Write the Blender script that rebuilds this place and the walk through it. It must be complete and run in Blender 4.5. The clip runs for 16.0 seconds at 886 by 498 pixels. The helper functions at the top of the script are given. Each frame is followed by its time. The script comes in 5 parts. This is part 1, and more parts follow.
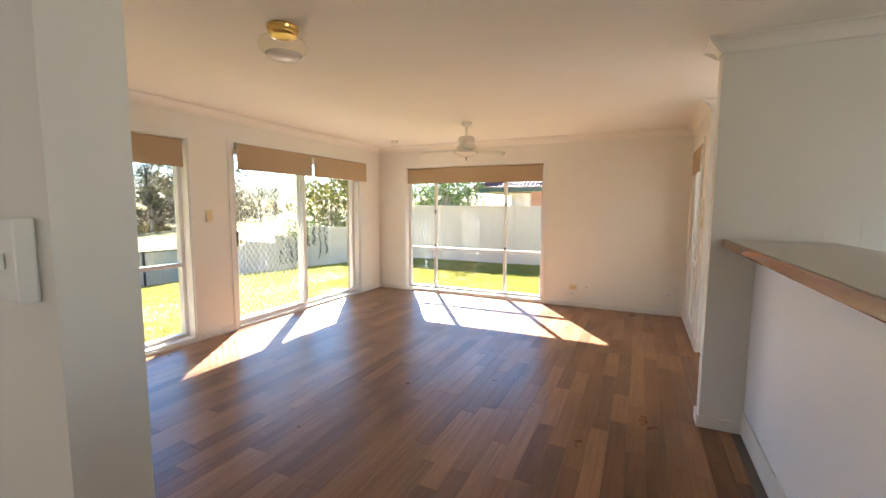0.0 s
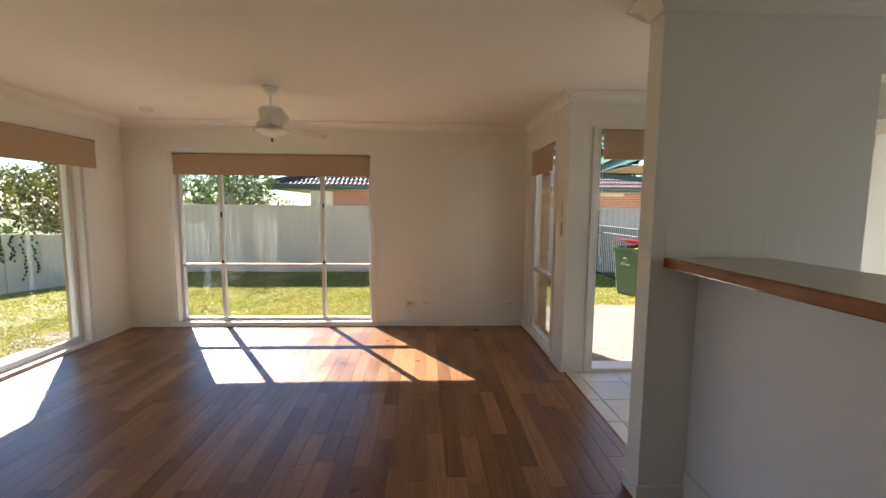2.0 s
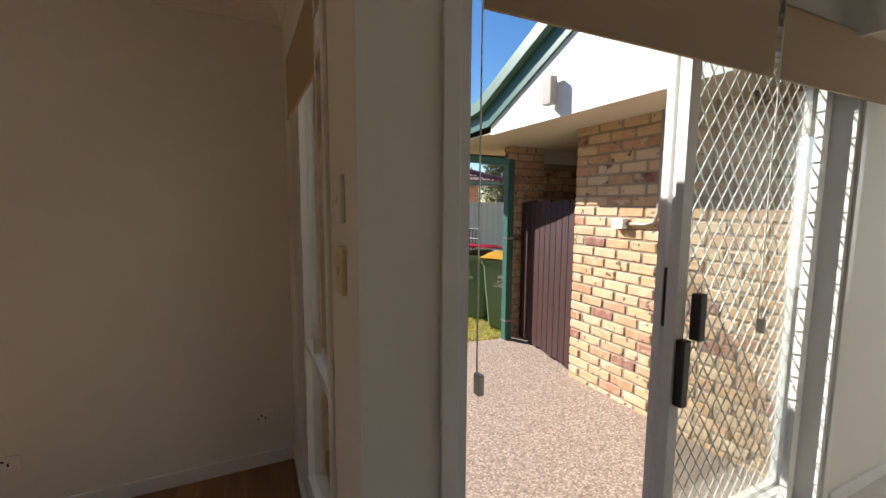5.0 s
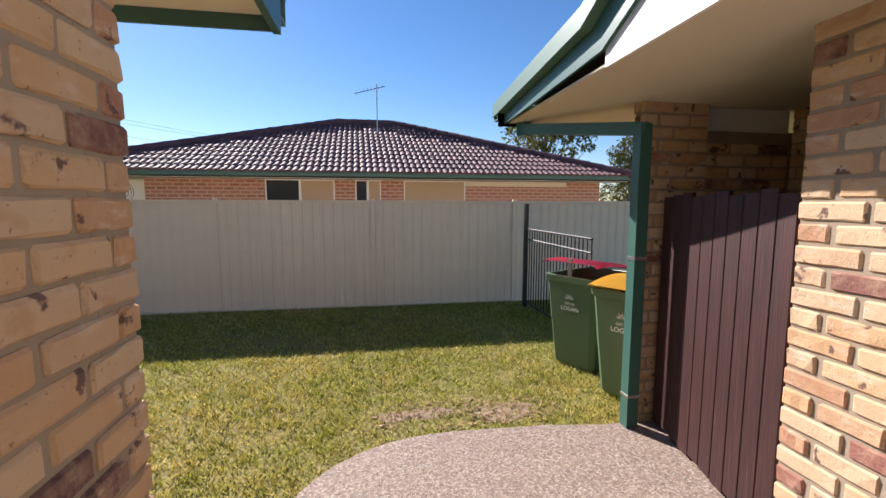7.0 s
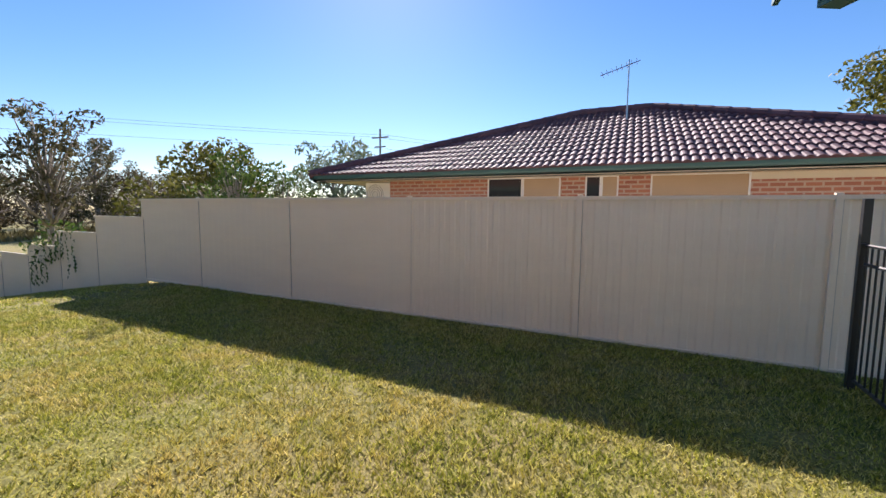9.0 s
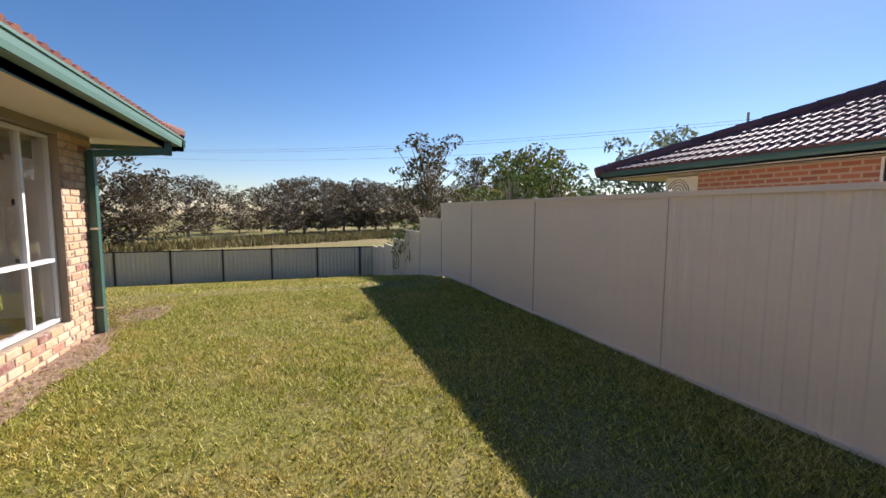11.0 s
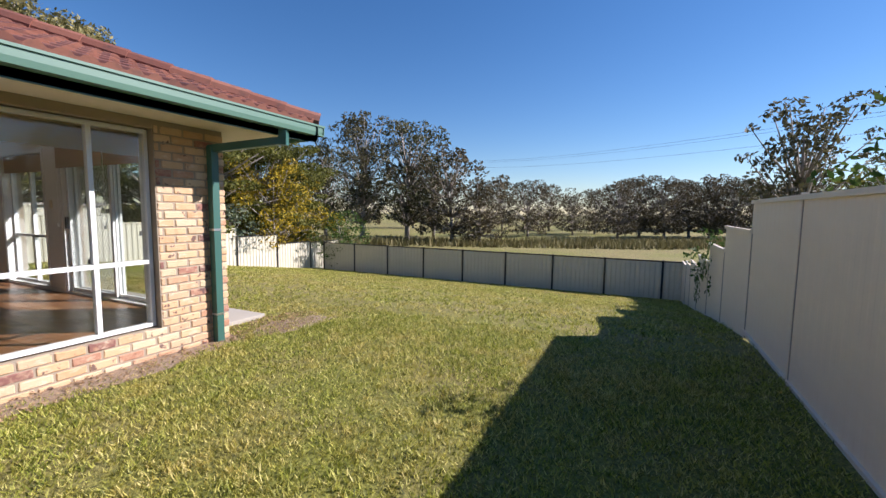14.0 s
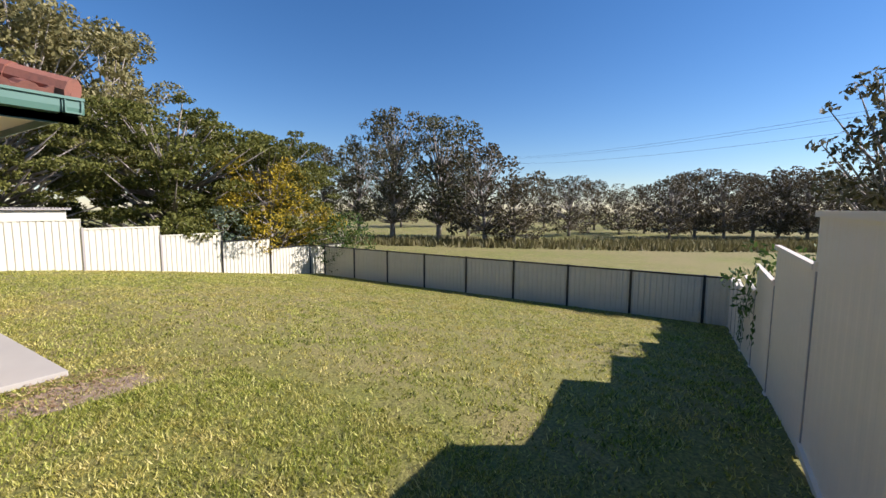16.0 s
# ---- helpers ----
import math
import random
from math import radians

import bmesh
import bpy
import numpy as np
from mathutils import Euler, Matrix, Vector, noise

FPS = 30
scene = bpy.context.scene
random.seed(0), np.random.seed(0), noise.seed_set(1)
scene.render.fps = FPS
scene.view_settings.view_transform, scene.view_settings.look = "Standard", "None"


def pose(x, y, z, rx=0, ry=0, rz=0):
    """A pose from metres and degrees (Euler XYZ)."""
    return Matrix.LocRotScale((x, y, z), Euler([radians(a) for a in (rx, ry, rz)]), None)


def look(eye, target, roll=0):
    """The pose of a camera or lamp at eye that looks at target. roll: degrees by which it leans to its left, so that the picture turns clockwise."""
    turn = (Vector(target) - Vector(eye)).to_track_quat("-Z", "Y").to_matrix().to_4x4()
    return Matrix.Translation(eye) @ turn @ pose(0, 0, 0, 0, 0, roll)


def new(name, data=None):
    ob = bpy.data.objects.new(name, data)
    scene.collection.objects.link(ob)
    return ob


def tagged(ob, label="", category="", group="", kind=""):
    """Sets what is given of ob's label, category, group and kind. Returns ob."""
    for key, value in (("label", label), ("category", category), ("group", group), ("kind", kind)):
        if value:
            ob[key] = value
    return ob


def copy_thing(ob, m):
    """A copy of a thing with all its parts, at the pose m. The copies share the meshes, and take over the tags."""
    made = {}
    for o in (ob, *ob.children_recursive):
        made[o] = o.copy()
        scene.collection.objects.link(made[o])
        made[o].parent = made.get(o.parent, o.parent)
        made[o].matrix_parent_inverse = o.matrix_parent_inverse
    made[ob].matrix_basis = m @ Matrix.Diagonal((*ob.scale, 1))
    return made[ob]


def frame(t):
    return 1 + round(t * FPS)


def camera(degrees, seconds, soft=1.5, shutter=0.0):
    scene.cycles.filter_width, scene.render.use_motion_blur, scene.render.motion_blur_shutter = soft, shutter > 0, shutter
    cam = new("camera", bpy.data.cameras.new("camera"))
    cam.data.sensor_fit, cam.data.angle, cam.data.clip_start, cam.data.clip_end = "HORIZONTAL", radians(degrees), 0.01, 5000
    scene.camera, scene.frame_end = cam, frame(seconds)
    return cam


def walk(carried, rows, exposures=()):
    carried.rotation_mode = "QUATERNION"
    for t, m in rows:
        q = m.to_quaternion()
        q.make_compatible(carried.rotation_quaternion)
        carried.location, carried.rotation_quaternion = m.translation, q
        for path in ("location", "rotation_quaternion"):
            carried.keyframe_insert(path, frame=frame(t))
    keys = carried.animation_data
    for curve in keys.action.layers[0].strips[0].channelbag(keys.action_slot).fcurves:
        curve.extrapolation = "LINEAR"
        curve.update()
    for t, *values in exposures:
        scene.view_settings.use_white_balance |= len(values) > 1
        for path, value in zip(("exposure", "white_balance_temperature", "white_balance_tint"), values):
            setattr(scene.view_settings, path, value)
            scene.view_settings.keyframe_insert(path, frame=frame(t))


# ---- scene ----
cam = camera(93.1, 16.0)
PATH = [
    (0, (-0.188, -0.1, 1.4), (-1.034, 1.701, 1.203), 0.3),
    (0.5, (-0.353, 0.034, 1.41), (-0.96, 1.929, 1.208), 0.3),
    (1, (-0.541, 0.272, 1.433), (-0.906, 2.228, 1.231), 0.3),
    (1.5, (-0.709, 0.612, 1.437), (-0.857, 2.597, 1.238), 0.4),
    (2, (-0.855, 1.041, 1.443), (-0.765, 3.029, 1.244), 0.5),
    (2.5, (-0.972, 1.482, 1.437), (-0.648, 3.445, 1.239), 0.6),
    (3, (-0.985, 1.964, 1.439), (-0.391, 3.863, 1.239), 0.7),
    (3.5, (-0.863, 2.441, 1.454), (-0.035, 4.25, 1.256), 0.7),
    (6, (0.789, 4.419, 1.406), (1.649, 6.211, 1.185), 0.4),
    (6.5, (0.983, 4.779, 1.403), (1.612, 6.665, 1.187), 0.3),
    (7, (1.144, 5.147, 1.393), (1.469, 7.109, 1.183), 0.1),
    (7.5, (1.365, 5.535, 1.335), (1.405, 7.524, 1.128), 0.1),
    (8, (1.566, 5.967, 1.269), (1.299, 7.94, 1.071), 0.1),
    (10.5, (2.059, 8.086, 1.305), (0.371, 9.142, 1.117), 0.6),
    (11, (1.882, 8.655, 1.268), (0.004, 9.317, 1.088), 0.3),
    (11.5, (1.574, 9.132, 1.272), (-0.393, 9.449, 1.094), 0.3),
    (12, (1.18, 9.612, 1.275), (-0.812, 9.596, 1.096), 0.5),
    (12.5, (0.715, 9.963, 1.292), (-1.256, 9.674, 1.111), 0.5),
    (13, (0.144, 10.269, 1.28), (-1.774, 9.731, 1.101), 0.6),
    (13.5, (-0.466, 10.515, 1.29), (-2.324, 9.797, 1.109), 0.7),
    (14, (-1.175, 10.749, 1.283), (-2.973, 9.893, 1.099), 0.7),
    (14.5, (-1.855, 10.929, 1.301), (-3.609, 9.987, 1.112), 0.4),
    (15, (-2.578, 11.076, 1.383), (-4.301, 10.079, 1.189), 0.7),
    (15.5, (-3.258, 11.206, 1.416), (-4.963, 10.179, 1.218), 0.4),
    (16, (-3.908, 11.335, 1.465), (-5.598, 10.284, 1.266), 0.4),
]
EXPO = [(0.0, 3.25, 6350, 16), (1.5, 2.4, 6200, 14), (3.5, 2.1, 6150, 13), (5.8, 1.05, 6350, 16), (7.0, 1.1, 6300, 20), (8.0, 1.35, 6200, 21), (10.5, 0.96, 6300, 24), (12.5, 0.92, 6050, 22), (16.0, 0.9, 5850, 19)]
walk(cam, [(t, look(eye, target, roll)) for t, eye, target, roll in PATH], EXPO)
# ---------------- light ----------------
SUN_YAW, SUN_EL = 33.3, 33.5          # degrees left of +y, and up
world = bpy.data.worlds.new("world")
scene.world = world
world.use_nodes = True
wn = world.node_tree
sky = wn.nodes.new("ShaderNodeTexSky")
sky.sky_type = "NISHITA"
sky.sun_disc = False
sky.sun_elevation = radians(SUN_EL)
sky.sun_rotation = radians(-SUN_YAW)
sky.air_density, sky.dust_density, sky.ozone_density = 1.0, 0.1, 3.0
rich = wn.nodes.new("ShaderNodeHueSaturation")
rich.inputs["Saturation"].default_value = 1.22
wn.links.new(sky.outputs[0], rich.inputs["Color"])
wn.links.new(rich.outputs[0], wn.nodes["Background"].inputs[0])
wn.nodes["Background"].inputs[1].default_value = 0.065
sun = new("sun", bpy.data.lights.new("sun", "SUN"))
sun.data.energy, sun.data.angle, sun.data.color = 5.0, radians(0.53), (1.0, 0.93, 0.82)
sdir = Vector((-math.sin(radians(SUN_YAW)) * math.cos(radians(SUN_EL)), math.cos(radians(SUN_YAW)) * math.cos(radians(SUN_EL)), math.sin(radians(SUN_EL))))
sun.matrix_world = look(sdir * 30, (0, 0, 0))

# added fill lamps that brighten the rooms, set in invented openings out of view
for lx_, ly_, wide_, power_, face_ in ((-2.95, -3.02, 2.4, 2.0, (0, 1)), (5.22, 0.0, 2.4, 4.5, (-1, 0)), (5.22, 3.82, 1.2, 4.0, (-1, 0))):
    fill_ob = new("fill_lamp", bpy.data.lights.new("fill_lamp", "AREA"))
    fill_ob.data.shape, fill_ob.data.size, fill_ob.data.size_y = "RECTANGLE", wide_, 1.5
    fill_ob.data.energy, fill_ob.data.color = power_, (1.0, 0.97, 0.92)
    fill_ob.matrix_world = look((lx_, ly_, 1.35), (lx_ + face_[0], ly_ + face_[1], 1.35))


# ---------------- materials ----------------
class M:
    """A small builder for node materials."""

    def __init__(self, name, rough=0.6, metal=0.0, spec=0.5):
        self.m = bpy.data.materials.new(name)
        self.m.use_nodes = True
        self.t = self.m.node_tree
        self.b = self.t.nodes["Principled BSDF"]
        self.b.inputs["Roughness"].default_value = rough
        self.b.inputs["Metallic"].default_value = metal
        self.b.inputs["Specular IOR Level"].default_value = spec
        self.co = self.add("ShaderNodeNewGeometry").outputs["Position"]

    def add(self, kind, **props):
        n = self.t.nodes.new(kind)
        for k, v in props.items():
            if k == "op":
                n.operation = v
            elif k == "blend":
                n.blend_type = v
        return n

    def link(self, a, b):
        self.t.links.new(a, b)

    def mapped(self, scale, src=None):
        n = self.add("ShaderNodeMapping")
        n.inputs["Scale"].default_value = scale if isinstance(scale, tuple) else (scale,) * 3
        self.link(src or self.co, n.inputs["Vector"])
        return n.outputs[0]

    def noise(self, scale, detail=4.0, rough=0.6, src=None):
        n = self.add("ShaderNodeTexNoise")
        n.inputs["Scale"].default_value = 1.0
        n.inputs["Detail"].default_value = detail
        n.inputs["Roughness"].default_value = rough
        self.link(self.mapped(scale, src), n.inputs["Vector"])
        return n.outputs["Fac"]

    def ramp(self, fac, *stops):
        n = self.add("ShaderNodeValToRGB")
        e = n.color_ramp.elements
        while len(e) < len(stops):
            e.new(0.5)
        for s, (p, c) in zip(e, stops):
            s.position, s.color = p, (*c, 1) if len(c) == 3 else c
        self.link(fac, n.inputs[0])
        return n.outputs[0]

    def mix(self, fac, a, b, blend="MIX"):
        n = self.add("ShaderNodeMix")
        n.data_type, n.blend_type = "RGBA", blend
        for i, v in ((0, fac), (6, a), (7, b)):
            if isinstance(v, (int, float)):
                n.inputs[i].default_value = v
            elif isinstance(v, tuple):
                n.inputs[i].default_value = (*v, 1)
            else:
                self.link(v, n.inputs[i])
        return n.outputs[2]

    def math(self, op, a, b=0.0):
        n = self.add("ShaderNodeMath", op=op)
        for i, v in ((0, a), (1, b)):
            if isinstance(v, (int, float)):
                n.inputs[i].default_value = v
            else:
                self.link(v, n.inputs[i])
        return n.outputs[0]

    def rand(self):
        """A random value for each piece, whether an object of its own or an island of a joined mesh."""
        o = self.add("ShaderNodeObjectInfo").outputs["Random"]
        i = self.add("ShaderNodeNewGeometry").outputs["Random Per Island"]
        return self.math("FRACT", self.math("ADD", o, i))

    def colour(self, c):
        if isinstance(c, tuple):
            self.b.inputs["Base Color"].default_value = (*c, 1)
        else:
            self.link(c, self.b.inputs["Base Color"])
        return self

    def bump(self, height, strength=0.3, dist=0.01):
        n = self.add("ShaderNodeBump")
        n.inputs["Strength"].default_value, n.inputs["Distance"].default_value = strength, dist
        self.link(height, n.inputs["Height"])
        self.link(n.outputs[0], self.b.inputs["Normal"])
        return self

    def rough(self, v):
        self.link(v, self.b.inputs["Roughness"])
        return self


def painted(name, c, rough=0.55, grain=90.0, amount=0.06, bump=0.08):
    """Paint with faint blotches and roller grain."""
    k = M(name, rough)
    big = k.noise(1.3, 3)
    fine = k.noise(grain, 3)
    lo = tuple(v * (1 - amount) for v in c)
    k.colour(k.mix(big, lo, c))
    k.bump(fine, bump, 0.004)
    return k.m


MAT = {}
MAT["wall"] = painted("wall_paint", (0.80, 0.78, 0.72), 0.6)
MAT["ceiling"] = painted("ceiling_paint", (0.86, 0.82, 0.75), 0.8)
MAT["white"] = painted("white_gloss_paint", (0.80, 0.79, 0.76), 0.35, 40, 0.05, 0.03)
MAT["alu"] = painted("white_powdercoat", (0.74, 0.74, 0.72), 0.35, 60, 0.08, 0.03)
MAT["cabinet"] = painted("cabinet_white", (0.84, 0.84, 0.87), 0.55, 30, 0.03, 0.01)
MAT["laminate"] = painted("benchtop_laminate", (0.62, 0.59, 0.52), 0.35, 200, 0.12, 0.01)
MAT["plastic_white"] = painted("white_plastic", (0.80, 0.79, 0.74), 0.35, 60, 0.03, 0.0)
MAT["plastic_cream"] = painted("aged_cream_plastic", (0.72, 0.60, 0.38), 0.4, 60, 0.05, 0.0)
MAT["black"] = painted("black_powdercoat", (0.018, 0.018, 0.02), 0.4, 60, 0.3, 0.05)
MAT["green_trim"] = painted("green_colour_steel", (0.045, 0.13, 0.105), 0.4, 30, 0.2, 0.05)
MAT["green_light"] = painted("green_gutter_steel", (0.10, 0.20, 0.145), 0.42, 30, 0.2, 0.05)
MAT["soffit"] = painted("cream_soffit_board", (0.66, 0.60, 0.48), 0.7, 30, 0.1, 0.1)
MAT["gable"] = painted("white_gable_board", (0.78, 0.78, 0.76), 0.6, 30, 0.06, 0.1)
MAT["conduit"] = painted("grey_painted_conduit", (0.36, 0.32, 0.28), 0.5, 40, 0.15, 0.1)
MAT["bin_green"] = painted("dark_green_bin_plastic", (0.095, 0.155, 0.08), 0.45, 120, 0.25, 0.15)
MAT["lid_red"] = painted("red_bin_lid_plastic", (0.55, 0.02, 0.05), 0.4, 80, 0.2, 0.1)
MAT["lid_yellow"] = painted("yellow_bin_lid_plastic", (0.75, 0.42, 0.01), 0.4, 80, 0.2, 0.1)
MAT["rubber"] = painted("black_rubber", (0.02, 0.02, 0.02), 0.8, 80, 0.3, 0.2)
MAT["print"] = painted("white_print", (0.75, 0.75, 0.72), 0.6)
MAT["brass"] = (lambda k: (k.colour((0.75, 0.5, 0.16)), k.m)[1])(M("polished_brass", 0.2, 1.0))
MAT["steel"] = (lambda k: (k.colour((0.55, 0.55, 0.55)), k.m)[1])(M("brushed_steel", 0.35, 1.0))
MAT["wire"] = painted("dark_cable", (0.06, 0.06, 0.07), 0.6)
MAT["opal"] = painted("opal_glass", (0.78, 0.74, 0.66), 0.25, 30, 0.05, 0.0)


def blind_cloth():
    k = M("tan_blind_cloth", 0.85)
    k.colour(k.mix(k.noise(2.0), (0.40, 0.29, 0.18), (0.46, 0.34, 0.22)))
    k.bump(k.noise((400.0, 400.0, 400.0), 2), 0.2, 0.002)
    k.b.inputs["Transmission Weight"].default_value = 0.0
    return k.m


MAT["blind"] = blind_cloth()


def glass(name, tint=(1, 1, 1), reflect=0.035):
    """Thin pane: clear, with a faint mirror that grows at grazing angles."""
    m = bpy.data.materials.new(name)
    m.use_nodes = True
    t = m.node_tree
    t.nodes.clear()
    out = t.nodes.new("ShaderNodeOutputMaterial")
    clear = t.nodes.new("ShaderNodeBsdfTransparent")
    clear.inputs[0].default_value = (*tint, 1)
    gloss = t.nodes.new("ShaderNodeBsdfGlossy")
    gloss.inputs["Roughness"].default_value = 0.02
    facing = t.nodes.new("ShaderNodeLayerWeight")
    facing.inputs[0].default_value = 0.5
    power = t.nodes.new("ShaderNodeMath")
    power.operation = "POWER"
    power.inputs[1].default_value = 4.0
    t.links.new(facing.outputs["Facing"], power.inputs[0])
    fres = t.nodes.new("ShaderNodeMath")
    fres.operation = "MULTIPLY_ADD"
    fres.inputs[1].default_value = 0.8
    fres.inputs[2].default_value = reflect
    t.links.new(power.outputs[0], fres.inputs[0])
    mixer = t.nodes.new("ShaderNodeMixShader")
    t.links.new(fres.outputs[0], mixer.inputs[0])
    t.links.new(clear.outputs[0], mixer.inputs[1])
    t.links.new(gloss.outputs[0], mixer.inputs[2])
    t.links.new(mixer.outputs[0], out.inputs[0])
    return m


MAT["glass"] = glass("window_glass", (0.93, 0.95, 0.94))
MAT["lamp_glass"] = glass("clear_lamp_glass", (0.96, 0.94, 0.88))


def dark_window():
    k = M("far_window_glass", 0.05)
    k.colour((0.03, 0.035, 0.04))
    return k.m


MAT["dark_glass"] = dark_window()


def plank_wood():
    k = M("brown_timber_laminate", 0.32)
    r = k.rand()
    off = k.add("ShaderNodeCombineXYZ")
    k.link(k.math("MULTIPLY", r, 37.0), off.inputs[0])
    k.link(k.math("MULTIPLY", r, 91.0), off.inputs[1])
    add = k.add("ShaderNodeVectorMath", op="ADD")
    k.link(k.co, add.inputs[0])
    k.link(off.outputs[0], add.inputs[1])
    src = add.outputs[0]
    base = k.ramp(r, (0.0, (0.17, 0.075, 0.033)), (0.3, (0.22, 0.10, 0.045)), (0.65, (0.29, 0.14, 0.063)), (1.0, (0.41, 0.215, 0.10)))
    grain = k.noise((55.0, 2.2, 1.0), 6, 0.65, src)
    figure = k.noise((9.0, 1.1, 1.0), 3, 0.5, src)
    c = k.mix(k.ramp(grain, (0.35, (0, 0, 0)), (0.7, (0.55, 0.55, 0.55))), base, (0.05, 0.02, 0.009))
    c = k.mix(k.ramp(figure, (0.4, (0, 0, 0)), (0.75, (0.4, 0.4, 0.4))), c, (0.34, 0.17, 0.07))
    k.colour(c)
    k.rough(k.ramp(k.noise(3.0), (0.3, (0.27,) * 3), (0.7, (0.38,) * 3)))
    k.bump(grain, 0.08, 0.002)
    return k.m


MAT["plank"] = plank_wood()


def edge_wood():
    k = M("red_brown_varnished_timber", 0.25)
    k.colour(k.ramp(k.noise((40.0, 2.5, 40.0), 5), (0.3, (0.20, 0.055, 0.017)), (0.7, (0.36, 0.12, 0.035))))
    return k.m


MAT["edge_wood"] = edge_wood()


def gate_wood():
    k = M("dark_red_stained_timber", 0.6)
    r = k.rand()
    c = k.ramp(k.noise((60.0, 60.0, 3.0), 6), (0.3, (0.010, 0.003, 0.003)), (0.6, (0.042, 0.011, 0.010)), (0.85, (0.10, 0.04, 0.03)))
    k.colour(k.mix(k.math("MULTIPLY", r, 0.4), c, (0.045, 0.011, 0.009)))
    k.bump(k.noise((80.0, 80.0, 4.0), 5), 0.4, 0.006)
    return k.m


MAT["gate_wood"] = gate_wood()


def floor_tile():
    k = M("cream_glazed_tile", 0.22)
    r = k.rand()
    c = k.mix(k.noise(7.0, 5), (0.62, 0.57, 0.49), (0.72, 0.68, 0.60))
    k.colour(k.mix(k.math("MULTIPLY", r, 0.25), c, (0.55, 0.50, 0.43)))
    return k.m


MAT["tile"] = floor_tile()
MAT["grout"] = painted("grey_grout", (0.22, 0.20, 0.18), 0.9, 200, 0.2, 0.2)


def brick_clay(name, tones):
    k = M(name, 0.85)
    r = k.rand()
    base = k.ramp(r, *tones)
    blot = k.ramp(k.noise(17.0, 5, 0.65), (0.45, (0, 0, 0)), (0.7, (0.75, 0.75, 0.75)))
    c = k.mix(blot, base, (0.58, 0.41, 0.26))
    c = k.mix(0.35, c, base)
    lime = k.ramp(k.noise((7.0, 7.0, 16.0), 5, 0.6), (0.56, (0, 0, 0)), (0.66, (0.6, 0.6, 0.6)))
    c = k.mix(lime, c, (0.63, 0.51, 0.38))
    rust = k.ramp(k.noise((9.0, 9.0, 13.0), 3, 0.5), (0.60, (0, 0, 0)), (0.70, (0.4, 0.4, 0.4)))
    c = k.mix(rust, c, (0.42, 0.22, 0.11))
    spots = k.ramp(k.noise(11.0, 4, 0.55), (0.62, (0, 0, 0)), (0.66, (0.9, 0.9, 0.9)))
    c = k.mix(spots, c, (0.11, 0.06, 0.055))
    pits = k.ramp(k.noise(70.0, 2), (0.68, (0, 0, 0)), (0.74, (0.7, 0.7, 0.7)))
    c = k.mix(pits, c, (0.2, 0.12, 0.08))
    k.colour(c)
    k.bump(k.noise(60.0, 6, 0.7), 0.6, 0.008)
    return k.m


MAT["brick"] = brick_clay("tan_clay_brick", ((0.0, (0.52, 0.31, 0.16)), (0.3, (0.57, 0.38, 0.21)), (0.58, (0.60, 0.46, 0.30)), (0.78, (0.51, 0.32, 0.185)), (0.87, (0.44, 0.235, 0.135)), (0.94, (0.28, 0.12, 0.09)), (1.0, (0.12, 0.06, 0.055))))
MAT["mortar"] = painted("grey_buff_mortar", (0.36, 0.29, 0.21), 0.95, 150, 0.2, 0.4)


def far_brick():
    k = M("red_brick_far", 0.85)
    n = k.add("ShaderNodeTexBrick")
    n.inputs["Color1"].default_value = (0.42, 0.165, 0.095, 1)
    n.inputs["Color2"].default_value = (0.30, 0.105, 0.065, 1)
    n.inputs["Mortar"].default_value = (0.46, 0.36, 0.28, 1)
    n.inputs["Scale"].default_value = 1.0
    n.inputs["Mortar Size"].default_value = 0.016
    n.inputs["Brick Width"].default_value = 0.24
    n.inputs["Row Height"].default_value = 0.086
    sw = k.add("ShaderNodeMapping")
    sw.inputs["Rotation"].default_value = (radians(-90), 0, 0)
    k.link(k.co, sw.inputs["Vector"])
    k.link(sw.outputs[0], n.inputs["Vector"])
    k.colour(k.mix(k.math("MULTIPLY", k.noise(2.0), 0.2), n.outputs["Color"], (0.42, 0.20, 0.12)))
    return k.m


MAT["far_brick"] = far_brick()


def roof_clay(name, a, b, c):
    k = M(name, 0.7)
    r = k.rand()
    base = k.ramp(r, (0.0, a), (0.5, b), (1.0, c))
    k.colour(k.mix(k.ramp(k.noise(9.0, 5), (0.5, (0, 0, 0)), (0.75, (0.6, 0.6, 0.6))), base, (0.055, 0.04, 0.04)))
    k.bump(k.noise(50.0, 4), 0.3, 0.006)
    return k.m


MAT["tile_plum"] = roof_clay("plum_roof_tile", (0.085, 0.036, 0.044), (0.115, 0.05, 0.058), (0.15, 0.07, 0.075))
MAT["tile_red"] = roof_clay("weathered_red_roof_tile", (0.17, 0.06, 0.04), (0.22, 0.08, 0.05), (0.27, 0.11, 0.07))


def steel_sheet(name, c):
    k = M(name, 0.45)
    k.colour(k.mix(k.noise((1.2, 1.2, 5.0), 5), tuple(v * 0.86 for v in c), c))
    k.bump(k.noise((2.0, 2.0, 2.0), 3), 0.1, 0.02)
    return k.m


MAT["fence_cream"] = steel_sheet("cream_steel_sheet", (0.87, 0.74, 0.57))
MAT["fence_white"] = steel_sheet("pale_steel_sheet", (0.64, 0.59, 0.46))


